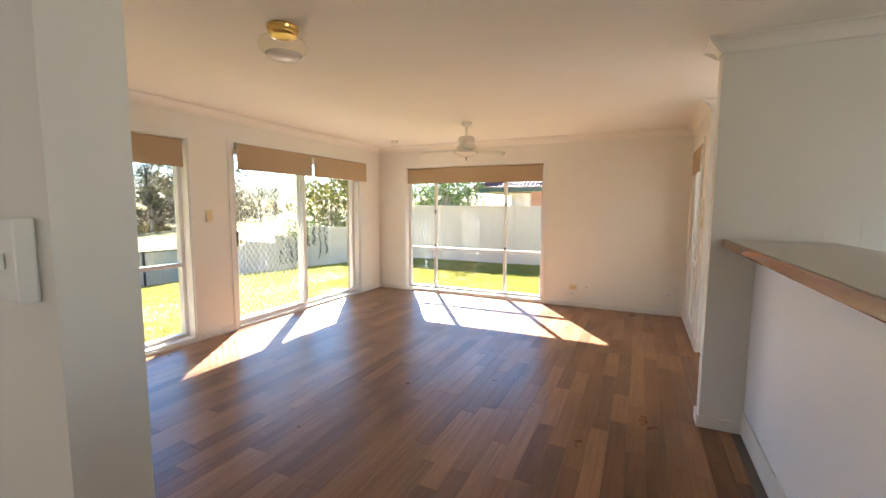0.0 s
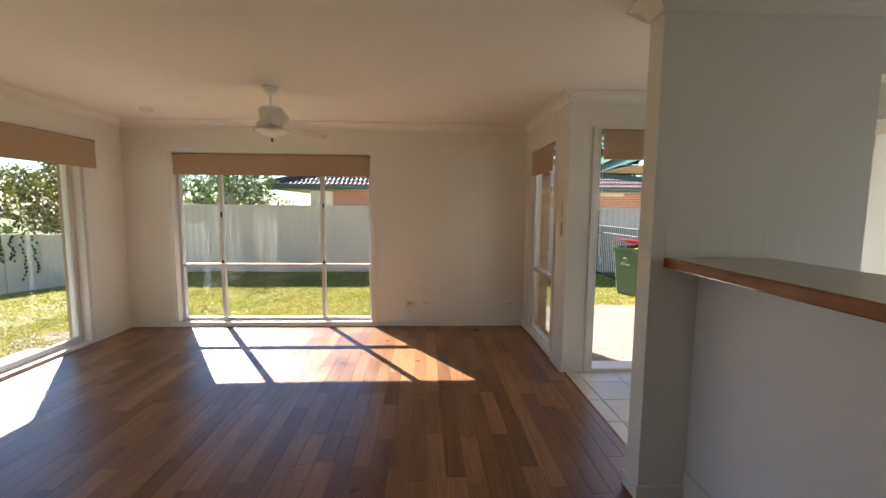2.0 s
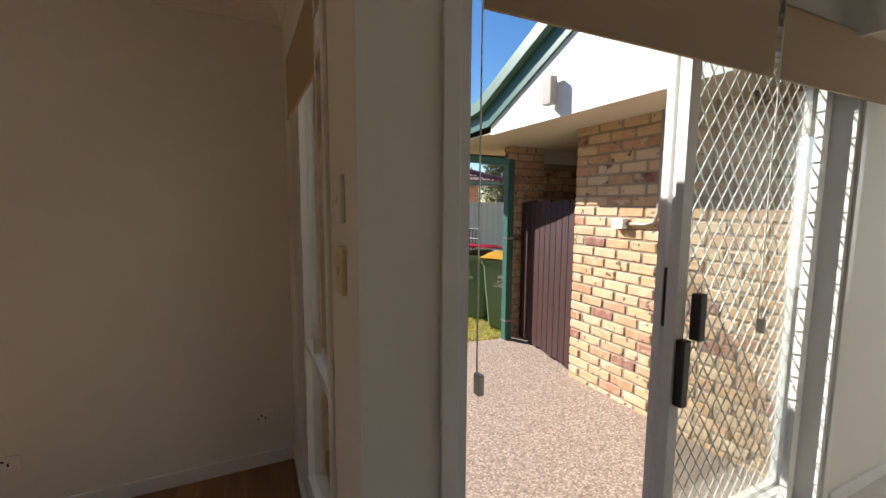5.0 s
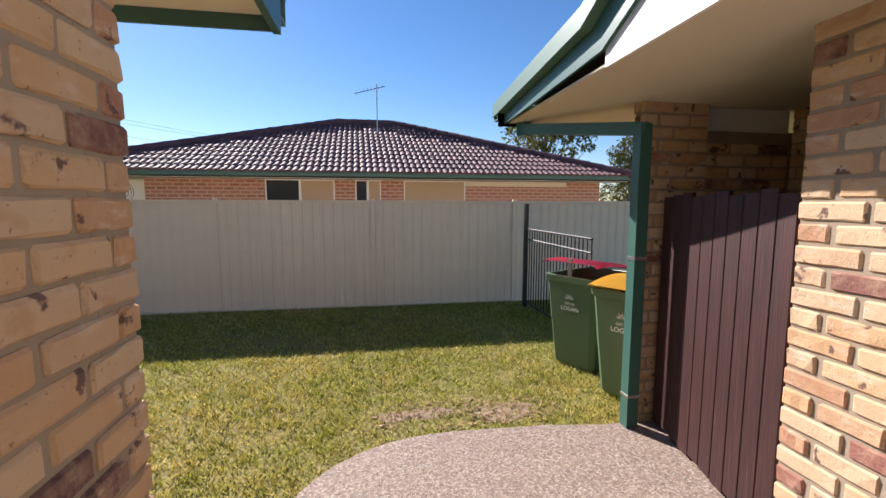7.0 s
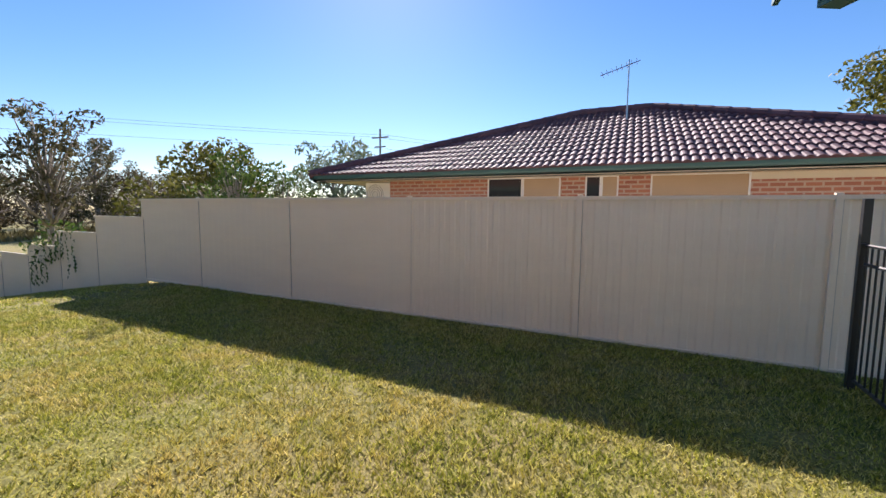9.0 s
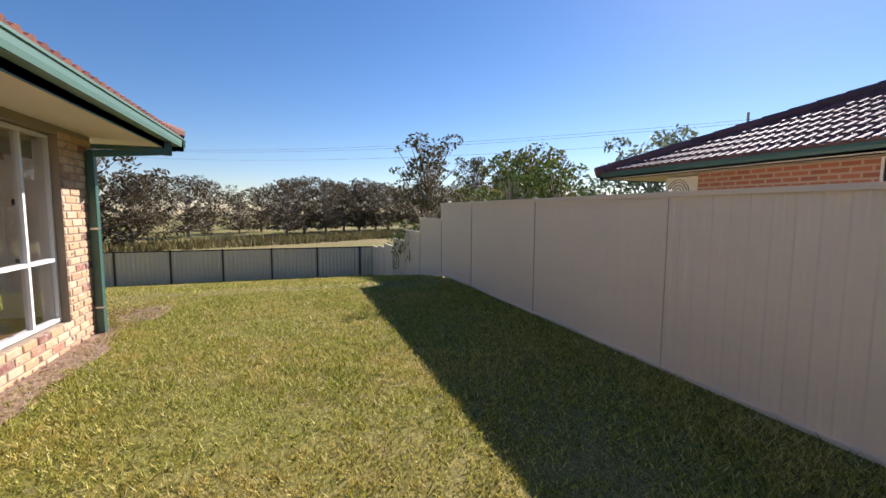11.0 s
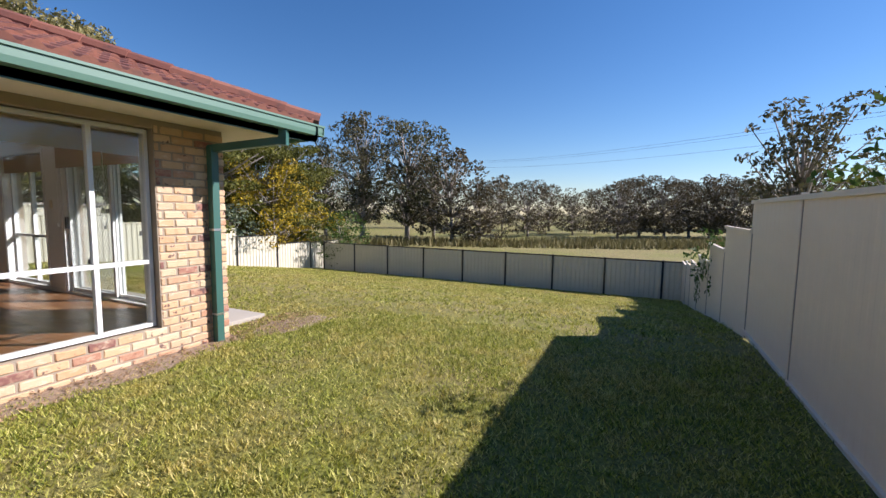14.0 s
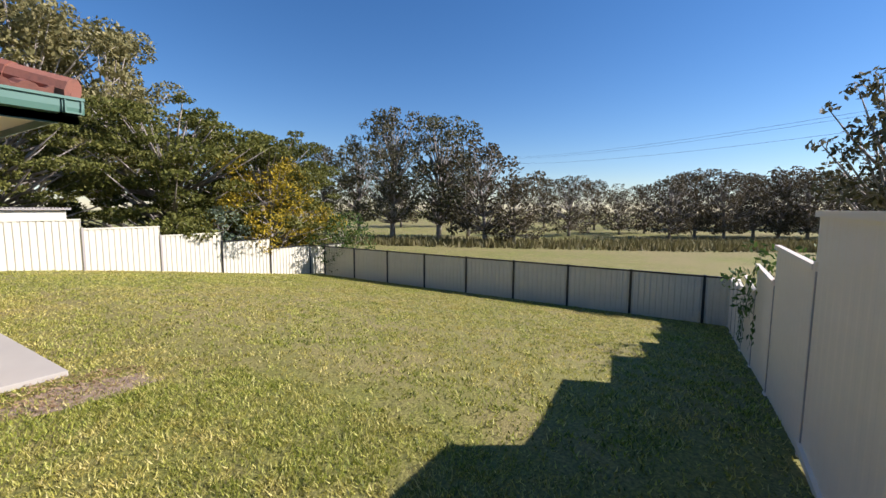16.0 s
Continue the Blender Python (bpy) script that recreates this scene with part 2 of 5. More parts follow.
def aggregate():
    k = M("exposed_pebble_concrete", 0.8)
    n = k.add("ShaderNodeTexVoronoi")
    n.inputs["Scale"].default_value = 85.0
    k.link(k.co, n.inputs["Vector"])
    hue = k.add("ShaderNodeSeparateColor")
    k.link(n.outputs["Color"], hue.inputs[0])
    c = k.ramp(hue.outputs[0], (0.0, (0.09, 0.06, 0.05)), (0.3, (0.25, 0.17, 0.125)), (0.6, (0.37, 0.28, 0.215)), (0.85, (0.50, 0.43, 0.36)), (1.0, (0.15, 0.13, 0.12)))
    c = k.mix(k.ramp(n.outputs["Distance"], (0.35, (0, 0, 0)), (0.7, (0.8, 0.8, 0.8))), c, (0.22, 0.175, 0.14))
    c = k.mix(k.math("MULTIPLY", k.noise(2.2, 5), 0.35), c, (0.19, 0.155, 0.13))
    k.colour(c)
    k.bump(n.outputs["Distance"], -0.5, 0.006)
    return k.m


MAT["aggregate"] = aggregate()
MAT["concrete"] = painted("pale_concrete", (0.42, 0.38, 0.32), 0.9, 40, 0.2, 0.3)


def ground_soil():
    k = M("lawn_ground", 0.95)
    patch = k.noise(0.9, 6, 0.6)
    fine = k.noise(38.0, 5, 0.7)
    green = k.ramp(fine, (0.3, (0.045, 0.05, 0.008)), (0.55, (0.19, 0.19, 0.025)), (0.78, (0.42, 0.38, 0.075)))
    straw = k.ramp(fine, (0.3, (0.09, 0.07, 0.025)), (0.7, (0.36, 0.28, 0.10)))
    c = k.mix(k.ramp(patch, (0.45, (0, 0, 0)), (0.68, (0.85, 0.85, 0.85))), green, straw)
    field = k.noise(0.09, 5, 0.65)
    c = k.mix(k.ramp(field, (0.42, (0, 0, 0)), (0.62, (0.7, 0.7, 0.7))), c, straw)
    k.colour(c)
    k.bump(k.noise(30.0, 5), 0.7, 0.03)
    return k.m


MAT["ground"] = ground_soil()


def soil():
    k = M("bare_dry_soil", 0.95)
    k.colour(k.ramp(k.noise(25.0, 6, 0.7), (0.3, (0.17, 0.12, 0.08)), (0.7, (0.38, 0.275, 0.19))))
    k.bump(k.noise(40.0, 5), 0.6, 0.02)
    return k.m


MAT["soil"] = soil()


def leafy(name, dark, mid, light, trans=0.25, obvar=0.0):
    k = M(name, 0.6, 0.0, 0.15)
    i = k.add("ShaderNodeNewGeometry").outputs["Random Per Island"]
    c = k.ramp(i, (0.0, dark), (0.5, mid), (1.0, light))
    if obvar:
        o = k.add("ShaderNodeObjectInfo").outputs["Random"]
        c = k.mix(k.math("MULTIPLY", o, obvar), c, (0.10, 0.075, 0.045))
    k.colour(c)
    tr = k.add("ShaderNodeBsdfTranslucent")
    k.link(c, tr.inputs[0])
    mx = k.add("ShaderNodeMixShader")
    mx.inputs[0].default_value = trans
    k.link(k.b.outputs[0], mx.inputs[1])
    k.link(tr.outputs[0], mx.inputs[2])
    k.link(mx.outputs[0], k.t.nodes["Material Output"].inputs[0])
    return k.m


def grass_mat():
    k = M("lawn_blades", 0.6)
    i = k.add("ShaderNodeNewGeometry").outputs["Random Per Island"]
    g = k.ramp(i, (0.0, (0.05, 0.065, 0.006)), (0.3, (0.21, 0.245, 0.024)), (0.7, (0.44, 0.445, 0.055)), (1.0, (0.72, 0.66, 0.22)))
    s = k.ramp(i, (0.0, (0.10, 0.085, 0.015)), (0.45, (0.54, 0.44, 0.085)), (1.0, (0.80, 0.65, 0.27)))
    patch = k.math("ADD", k.math("MULTIPLY", k.noise(0.8, 5, 0.6), 0.6), k.math("MULTIPLY", k.noise(4.5, 3, 0.6), 0.4))
    c = k.mix(k.ramp(patch, (0.45, (0, 0, 0)), (0.60, (0.85, 0.85, 0.85))), g, s)
    k.colour(c)
    tr = k.add("ShaderNodeBsdfTranslucent")
    k.link(c, tr.inputs[0])
    mx = k.add("ShaderNodeMixShader")
    mx.inputs[0].default_value = 0.36
    k.link(k.b.outputs[0], mx.inputs[1])
    k.link(tr.outputs[0], mx.inputs[2])
    k.link(mx.outputs[0], k.t.nodes["Material Output"].inputs[0])
    return k.m


MAT["grass"] = grass_mat()
MAT["leaf_gum"] = leafy("gum_leaves", (0.042, 0.045, 0.020), (0.090, 0.088, 0.040), (0.17, 0.155, 0.075), 0.25, 0.4)
MAT["leaf_dry"] = leafy("brownish_gum_leaves", (0.045, 0.038, 0.02), (0.092, 0.076, 0.040), (0.17, 0.135, 0.075), 0.25, 0.3)
MAT["leaf_gold"] = leafy("olive_gold_gum_leaves", (0.112, 0.105, 0.035), (0.210, 0.189, 0.070), (0.350, 0.294, 0.126), 0.25, 0.2)
MAT["leaf_green"] = leafy("feathery_green_leaves", (0.055, 0.062, 0.012), (0.12, 0.125, 0.024), (0.20, 0.19, 0.045), 0.3, 0.05)
MAT["leaf_yellow"] = leafy("yellow_flowering_leaves", (0.180, 0.144, 0.014), (0.324, 0.240, 0.018), (0.480, 0.336, 0.024), 0.3)
MAT["leaf_bright"] = leafy("bright_green_leaves", (0.03, 0.06, 0.012), (0.065, 0.115, 0.022), (0.13, 0.18, 0.045), 0.3)
MAT["leaf_grey"] = leafy("grey_green_leaves", (0.12, 0.16, 0.09), (0.2, 0.25, 0.15), (0.33, 0.37, 0.26), 0.2)
MAT["reed"] = leafy("dry_reeds", (0.09, 0.075, 0.03), (0.16, 0.14, 0.05), (0.24, 0.2, 0.09), 0.2)


def bark():
    k = M("grey_gum_bark", 0.9)
    k.colour(k.ramp(k.noise((6.0, 6.0, 2.0), 5), (0.3, (0.14, 0.11, 0.09)), (0.7, (0.42, 0.37, 0.31))))
    k.bump(k.noise((20.0, 20.0, 4.0), 4), 0.5, 0.03)
    return k.m


MAT["bark"] = bark()


# ---------------- mesh helpers ----------------
def bx(bm, x0, x1, y0, y1, z0, z1):
    """A box into bm."""
    v = [bm.verts.new((x, y, z)) for z in (z0, z1) for x, y in ((x0, y0), (x1, y0), (x1, y1), (x0, y1))]
    for q in ((3, 2, 1, 0), (4, 5, 6, 7), (0, 1, 5, 4), (1, 2, 6, 5), (2, 3, 7, 6), (3, 0, 4, 7)):
        bm.faces.new([v[i] for i in q])


def bevelled(bm, width, segments=2):
    bmesh.ops.bevel(bm, geom=bm.edges[:], offset=width, segments=segments, profile=0.6, affect="EDGES")


def made(name, bm, mat, parent=None, smooth=False):
    """An object out of bm. Its parent, if any, stands at the world's origin or takes local places."""
    me = bpy.data.meshes.new(name)
    bmesh.ops.recalc_face_normals(bm, faces=bm.faces[:])
    bm.to_mesh(me)
    bm.free()
    me.materials.append(MAT[mat])
    if smooth:
        me.shade_smooth()
    ob = new(name, me)
    if parent:
        ob.parent = parent
    return ob


SINGLES = ("strap", "bracket", "lock", "latch", "rail", "stile", "rocker")


def slab(name, mat, *boxes, parent=None, bevel=0.0):
    if parent and name in SINGLES and len(boxes) > 1:
        return [slab(name, mat, b, parent=parent, bevel=bevel) for b in boxes][0]
    bm = bmesh.new()
    for b in boxes:
        bx(bm, *b)
    if bevel:
        bevelled(bm, bevel)
    return made(name, bm, mat, parent)


def lathe(bm, prof, n=20, at=(0, 0, 0), m=None):
    """A turned shape from (radius, z) pairs."""
    rings = []
    for r, z in prof:
        ring = []
        for i in range(n):
            a = 2 * math.pi * i / n
            p = Vector((r * math.cos(a), r * math.sin(a), z))
            p = (m @ p if m else p) + Vector(at)
            ring.append(bm.verts.new(p))
        rings.append(ring)
    for a, b in zip(rings, rings[1:]):
        for i in range(n):
            bm.faces.new((a[i], a[(i + 1) % n], b[(i + 1) % n], b[i]))
    bm.faces.new(rings[0][::-1])
    bm.faces.new(rings[-1])


def tube(bm, pts, radius, n=8):
    """A pipe along points; radius a number or one for each point."""
    rings = []
    pts = [Vector(p) for p in pts]
    for i, p in enumerate(pts):
        d = (pts[min(i + 1, len(pts) - 1)] - pts[max(i - 1, 0)]).normalized()
        a = d.orthogonal().normalized() if i == 0 else (a - d * a.dot(d)).normalized()
        b = d.cross(a)
        r = radius[i] if isinstance(radius, (list, tuple)) else radius
        rings.append([bm.verts.new(p + (a * math.cos(t) + b * math.sin(t)) * r) for t in (2 * math.pi * k / n for k in range(n))])
    for a_, b_ in zip(rings, rings[1:]):
        for k in range(n):
            bm.faces.new((a_[k], a_[(k + 1) % n], b_[(k + 1) % n], b_[k]))
    bm.faces.new(rings[0][::-1])
    bm.faces.new(rings[-1])


def empty(name, x=0, y=0, z=0, rz=0):
    e = new(name)
    e.matrix_basis = pose(x, y, z, 0, 0, rz)
    return e


# ---------------- plan ----------------
XL, XR, YF, YD = -4.30, 0.36, 6.05, 4.57      # inner faces: left wall, right wall, far wall, dining wall
CEIL, OUT = 2.40, 0.25
XLO, XRO, YFO, YDO = XL - OUT, 0.56, YF + OUT, YD + 0.22
GROUND = -0.27


def wall_boxes(a0, a1, z0, z1, holes):
    """Rectangles (a0, a1, z0, z1) that fill a wall round its openings."""
    out, a = [], a0
    for h0, h1, b, t in sorted(holes):
        if h0 > a:
            out.append((a, h0, z0, z1))
        if b > z0:
            out.append((h0, h1, z0, b))
        if t < z1:
            out.append((h0, h1, t, z1))
        a = h1
    if a < a1:
        out.append((a, a1, z0, z1))
    return out


WIN_FAR = (-3.78, -1.47, 0.03, 2.06)
WIN_LEFT = (1.30, 2.66, 0.03, 2.08)
DOOR_LEFT = (3.15, 5.48, 0.0, 2.08)
WIN_NARROW = (4.92, 5.74, 0.05, 2.08)
DOOR_DIN = (0.60, 2.52, 0.0, 2.08)
PLASTER = 0.10

# inner plaster walls
tagged(slab("wall_north", "wall", *[(a, b, YF, YF + PLASTER, c, d) for a, b, c, d in wall_boxes(XL - PLASTER, XR + PLASTER, 0, CEIL, [WIN_FAR])]), "off-white painted plaster wall with a wide window", "wall", kind="structure")
tagged(slab("wall_west", "wall", *[(XL - PLASTER, XL, a, b, c, d) for a, b, c, d in wall_boxes(-3.0, YF, 0, CEIL, [WIN_LEFT, DOOR_LEFT])]), "off-white painted plaster wall with window and sliding door", "wall", kind="structure")
tagged(slab("wall_east", "wall", *[(XR, XR + PLASTER, a, b, c, d) for a, b, c, d in wall_boxes(YD, YF, 0, CEIL, [WIN_NARROW])]), "off-white painted plaster wall with a narrow window", "wall", kind="structure")
tagged(slab("wall_dining", "wall", *[(a, b, YD, YD + PLASTER, c, d) for a, b, c, d in wall_boxes(XR + PLASTER, 5.2, 0, CEIL, [DOOR_DIN])]), "off-white painted plaster wall round a sliding door", "wall", kind="structure")
tagged(slab("wall_kitchen", "wall", (0.21, 1.25, 2.955, 3.075, 0, CEIL), (1.25, 2.10, 2.955, 3.075, 2.07, CEIL), (2.10, 5.2, 2.955, 3.075, 0, CEIL)), "grey-white painted partition wall with an opening", "wall", kind="structure")
tagged(slab("wall_hall", "wall", (XL, -0.89, 0.18, 0.285, 0, CEIL)), "off-white painted partition wall end", "wall", kind="structure")
# unseen closing walls; their openings are added to hold the fill lamps
tagged(slab("wall_south", "wall", *[(a, b, -3.1, -3.0, c, d) for a, b, c, d in wall_boxes(XL - PLASTER, 5.3, 0, CEIL, [(-4.17, -1.73, 0.58, 2.12)])]), "plain off-white plaster wall, openings added for fill lamps", "wall", kind="structure")
tagged(slab("wall_far_east", "wall", *[(5.2, 5.3, a, b, c, d) for a, b, c, d in wall_boxes(-3.0, YD + PLASTER, 0, CEIL, [(-1.22, 1.22, 0.58, 2.12), (3.20, 4.44, 0.58, 2.12)])]), "plain off-white plaster wall, openings added for fill lamps", "wall", kind="structure")
tagged(slab("ceiling", "ceiling", (XL - PLASTER, XR + PLASTER, -3.0, YF + PLASTER, CEIL, CEIL + 0.05), (XR + PLASTER, 5.3, -3.0, YD + PLASTER, CEIL, CEIL + 0.05)), "flat cream-white painted plaster ceiling", "ceiling", kind="structure")


def cornice(name, p, q, inward, mp=0, mq=0):
    """A cove along the wall line p-q; inward points into the room."""
    bm = bmesh.new()
    n = Vector((*inward, 0))
    prof = [(0.0, -0.085), (0.006, -0.085)]
    for i in range(7):
        a = radians(90 * i / 6)
        prof.append((0.08 - 0.068 * math.cos(a), -0.08 + 0.068 * math.sin(a)))
    prof += [(0.085, -0.006), (0.085, 0.0)]
    ends = []
    u = (Vector((*q, 0)) - Vector((*p, 0))).normalized()
    for c, m in ((p, -mp), (q, mq)):
        ends.append([bm.verts.new((c[0] + (n.x + u.x * m) * d, c[1] + (n.y + u.y * m) * d, CEIL - 0.001 + z)) for d, z in prof])
    for i in range(len(prof) - 1):
        bm.faces.new((ends[0][i], ends[0][i + 1], ends[1][i + 1], ends[1][i]))
    bm.faces.new(ends[0])
    bm.faces.new(ends[1][::-1])
    return tagged(made(name, bm, "ceiling", smooth=False), "cream-white cove cornice under the ceiling", "cornice", "cornices", "structure")


cornice("trim", (XL, YF), (XR, YF), (0, -1))
cornice("trim", (XL, 0.285), (XL, YF), (1, 0))
cornice("trim", (XR, YD), (XR, YF), (-1, 0), 1)
cornice("trim", (XR, YD), (5.2, YD), (0, -1), 1)
cornice("trim", (0.21, 2.955), (5.2, 2.955), (0, -1), 1)
cornice("trim", (0.21, 3.075), (5.2, 3.075), (0, 1), 1)
cornice("trim", (0.21, 2.955), (0.21, 3.075), (-1, 0), 1, 1)
cornice("trim", (XL, 0.285), (-0.89, 0.285), (0, 1))


def skirting(*boxes):
    return tagged(slab("baseboard", "white", *boxes, bevel=0.004), "white painted timber skirting board", "baseboard", "skirting boards", "structure")


SK = 0.075
skirting((XL, WIN_FAR[0] - 0.05, YF - 0.014, YF, 0, SK))
skirting((WIN_FAR[1] + 0.05, XR, YF - 0.014, YF, 0, SK))
skirting((XL, XL + 0.014, 0.29, WIN_LEFT[0] - 0.05, 0, SK))
skirting((XL, XL + 0.014, WIN_LEFT[1] + 0.05, DOOR_LEFT[0] - 0.05, 0, SK))
skirting((XL, XL + 0.014, DOOR_LEFT[1] + 0.05, YF - 0.015, 0, SK))
skirting((XR - 0.014, XR, YD, WIN_NARROW[0] - 0.05, 0, SK))
skirting((XR - 0.014, XR, WIN_NARROW[1] + 0.05, YF - 0.015, 0, SK))
skirting((0.195, 0.47, 2.941, 2.955, 0, SK), (0.195, 0.209, 2.956, 3.09, 0, SK))
skirting((2.60, 5.2, YD - 0.014, YD, 0, SK))

# breakfast bar
bar = empty("breakfast_bar", 0.445, 2.0, 0)
tagged(bar, "white breakfast bar with timber-edged laminate top", "bar counter")
slab("body", "cabinet", (0.0, 0.11, -3.2, 0.952, 0, 1.170), parent=bar)
slab("kickboard", "white", (-0.008, -0.001, -3.2, 0.952, 0, 0.15), parent=bar)
tagged(slab("top", "laminate", (-0.153, 0.36, -3.2, 0.952, 1.171, 1.213), parent=bar), "grey-cream laminate top")
tagged(slab("edging", "edge_wood", (-0.175, -0.154, -3.2, 0.952, 1.169, 1.216), parent=bar, bevel=0.006), "red-brown varnished timber edging")
splash = empty("tile_splashback", 0, 2.9535, 1.218)
tagged(splash, "row of painted wall tiles above the bar", "splashback")
for i in range(5):
    slab("tile", "wall", (0.275 + 0.158 * i, 0.4315 + 0.158 * i, -0.0015, 0.0012, 0, 0.145), parent=splash)
switch_h = empty("light_switch", -0.965, 0.18, 1.325)
tagged(switch_h, "white plastic light switch on the hall wall", "light switch")
slab("plate", "plastic_white", (-0.036, 0.036, -0.024, 0, -0.058, 0.058), parent=switch_h, bevel=0.004)
slab("rocker", "plastic_white", (-0.007, 0.007, -0.029, -0.0245, -0.011, 0.011), parent=switch_h, bevel=0.001)


# ---------------- windows, doors, blinds ----------------
def wall_frame(thing, axis, fixed):
    """Gives a function that turns (along, depth outward, z) boxes into world boxes for a wall."""
    def conv(a0, a1, d0, d1, z0, z1):
        if axis == "x":      # wall along x, outward +y
            return (a0, a1, fixed + d0, fixed + d1, z0, z1)
        s = thing
        lo, hi = sorted((fixed + s * d0, fixed + s * d1))
        return (lo, hi, a0, a1, z0, z1)
    return conv


def window(name, conv, hole, mulls, transom, label, fd=0.10):
    a0, a1, z0, z1 = hole
    w = empty(name)
    tagged(w, label, "window", kind="structure")
    t = 0.045
    tb = [(a0 - t, a0, -0.012, 0.0, z0 - 0.02, z1 + t), (a1, a1 + t, -0.012, 0.0, z0 - 0.02, z1 + t), (a0, a1, -0.012, 0.0, z1, z1 + t), (a0 - t, a1 + t, -0.02, 0.0, z0 - 0.03, z0)]
    slab("trim", "white", *[conv(*b) for b in tb], parent=w, bevel=0.003)
    slab("lining", "white", *[conv(*b) for b in [(a0, a0 + 0.016, 0, fd, z0, z1), (a1 - 0.016, a1, 0, fd, z0, z1), (a0 + 0.016, a1 - 0.016, 0, fd, z1 - 0.016, z1), (a0 + 0.016, a1 - 0.016, 0, fd, z0, z0 + 0.02)]], parent=w)
    f = 0.035
    i0, i1, b0, b1 = a0 + 0.016, a1 - 0.016, z0 + 0.02, z1 - 0.016
    bars = [(i0, i0 + f, fd, fd + 0.065, b0, b1), (i1 - f, i1, fd, fd + 0.065, b0, b1), (i0 + f, i1 - f, fd, fd + 0.065, b0, b0 + f), (i0 + f, i1 - f, fd, fd + 0.065, b1 - f, b1)]
    edges = [i0 + f] + list(mulls) + [i1 - f]
    for m in mulls:
        bars.append((m - 0.02, m + 0.02, fd + 0.002, fd + 0.06, b0 + f, b1 - f))
    for a, b in zip(edges, edges[1:]):
        lo, hi = a + (0.02 if a in mulls else 0), b - (0.02 if b in mulls else 0)
        bars.append((lo, hi, fd + 0.004, fd + 0.062, transom - 0.02, transom + 0.02))
    slab("frame", "alu", *[conv(*b) for b in bars], parent=w)
    for a, b in zip(edges, edges[1:]):
        for c, d in ((b0 + f, transom), (transom, b1 - f)):
            g = slab("pane", "glass", conv(a, b, fd + 0.028, fd + 0.032, c, d), parent=w)
            g.visible_shadow = False
    return w


cN = wall_frame(1, "x", YF)
cW = wall_frame(-1, "y", XL)
cE = wall_frame(1, "y", XR)
cD = wall_frame(1, "x", YD)
w1 = window("window_1", cN, WIN_FAR, (-3.269, -2.074), 0.722, "wide white aluminium window with six panes")
w2 = window("window_2", cW, WIN_LEFT, (1.98,), 0.80, "white aluminium window with four panes")
w3 = window("window_3", cE, WIN_NARROW, (), 0.76, "narrow white aluminium window with two panes", 0.02)
lat = slab("latch", "black", (-2.066, -2.052, 6.125, 6.15, 1.42, 1.47), (-3.262, -3.248, 6.125, 6.15, 1.30, 1.36), (-2.07, -2.05, 6.12, 6.15, 0.75, 0.79), (-3.265, -3.245, 6.12, 6.15, 0.75, 0.79), parent=w1)


def mesh_grille(conv, a0, a1, z0, z1, depth, parent, px=0.072, pz=0.105, r=0.0028):
    """Diamond security mesh."""
    bm = bmesh.new()
    c0 = conv(a0, a1, depth, depth + 0.001, z0, z1)
    slope = pz / px
    w, h = a1 - a0, z1 - z0
    for sgn in (1, -1):
        k = -int(h / pz) - 2
        while k * px < w + h / slope:
            s = k * px
            k += 1
            # line a = s + z/slope, clipped to the rectangle
            t0, t1 = max(0.0, -s * slope), min(h, (w - s) * slope)
            if t1 - t0 < 0.02:
                continue
            pts = []
            for z in (t0, t1):
                a = s + z / slope
                a = a0 + a if sgn > 0 else a1 - a
                b = conv(a - r, a + r, depth - r, depth + r, z0 + z, z0 + z)
                pts.append(Vector(((b[0] + b[1]) / 2, (b[2] + b[3]) / 2, z0 + z)))
            tube(bm, pts, r, 4)
    return tagged(made("grille", bm, "alu", parent), "silver diamond security mesh")


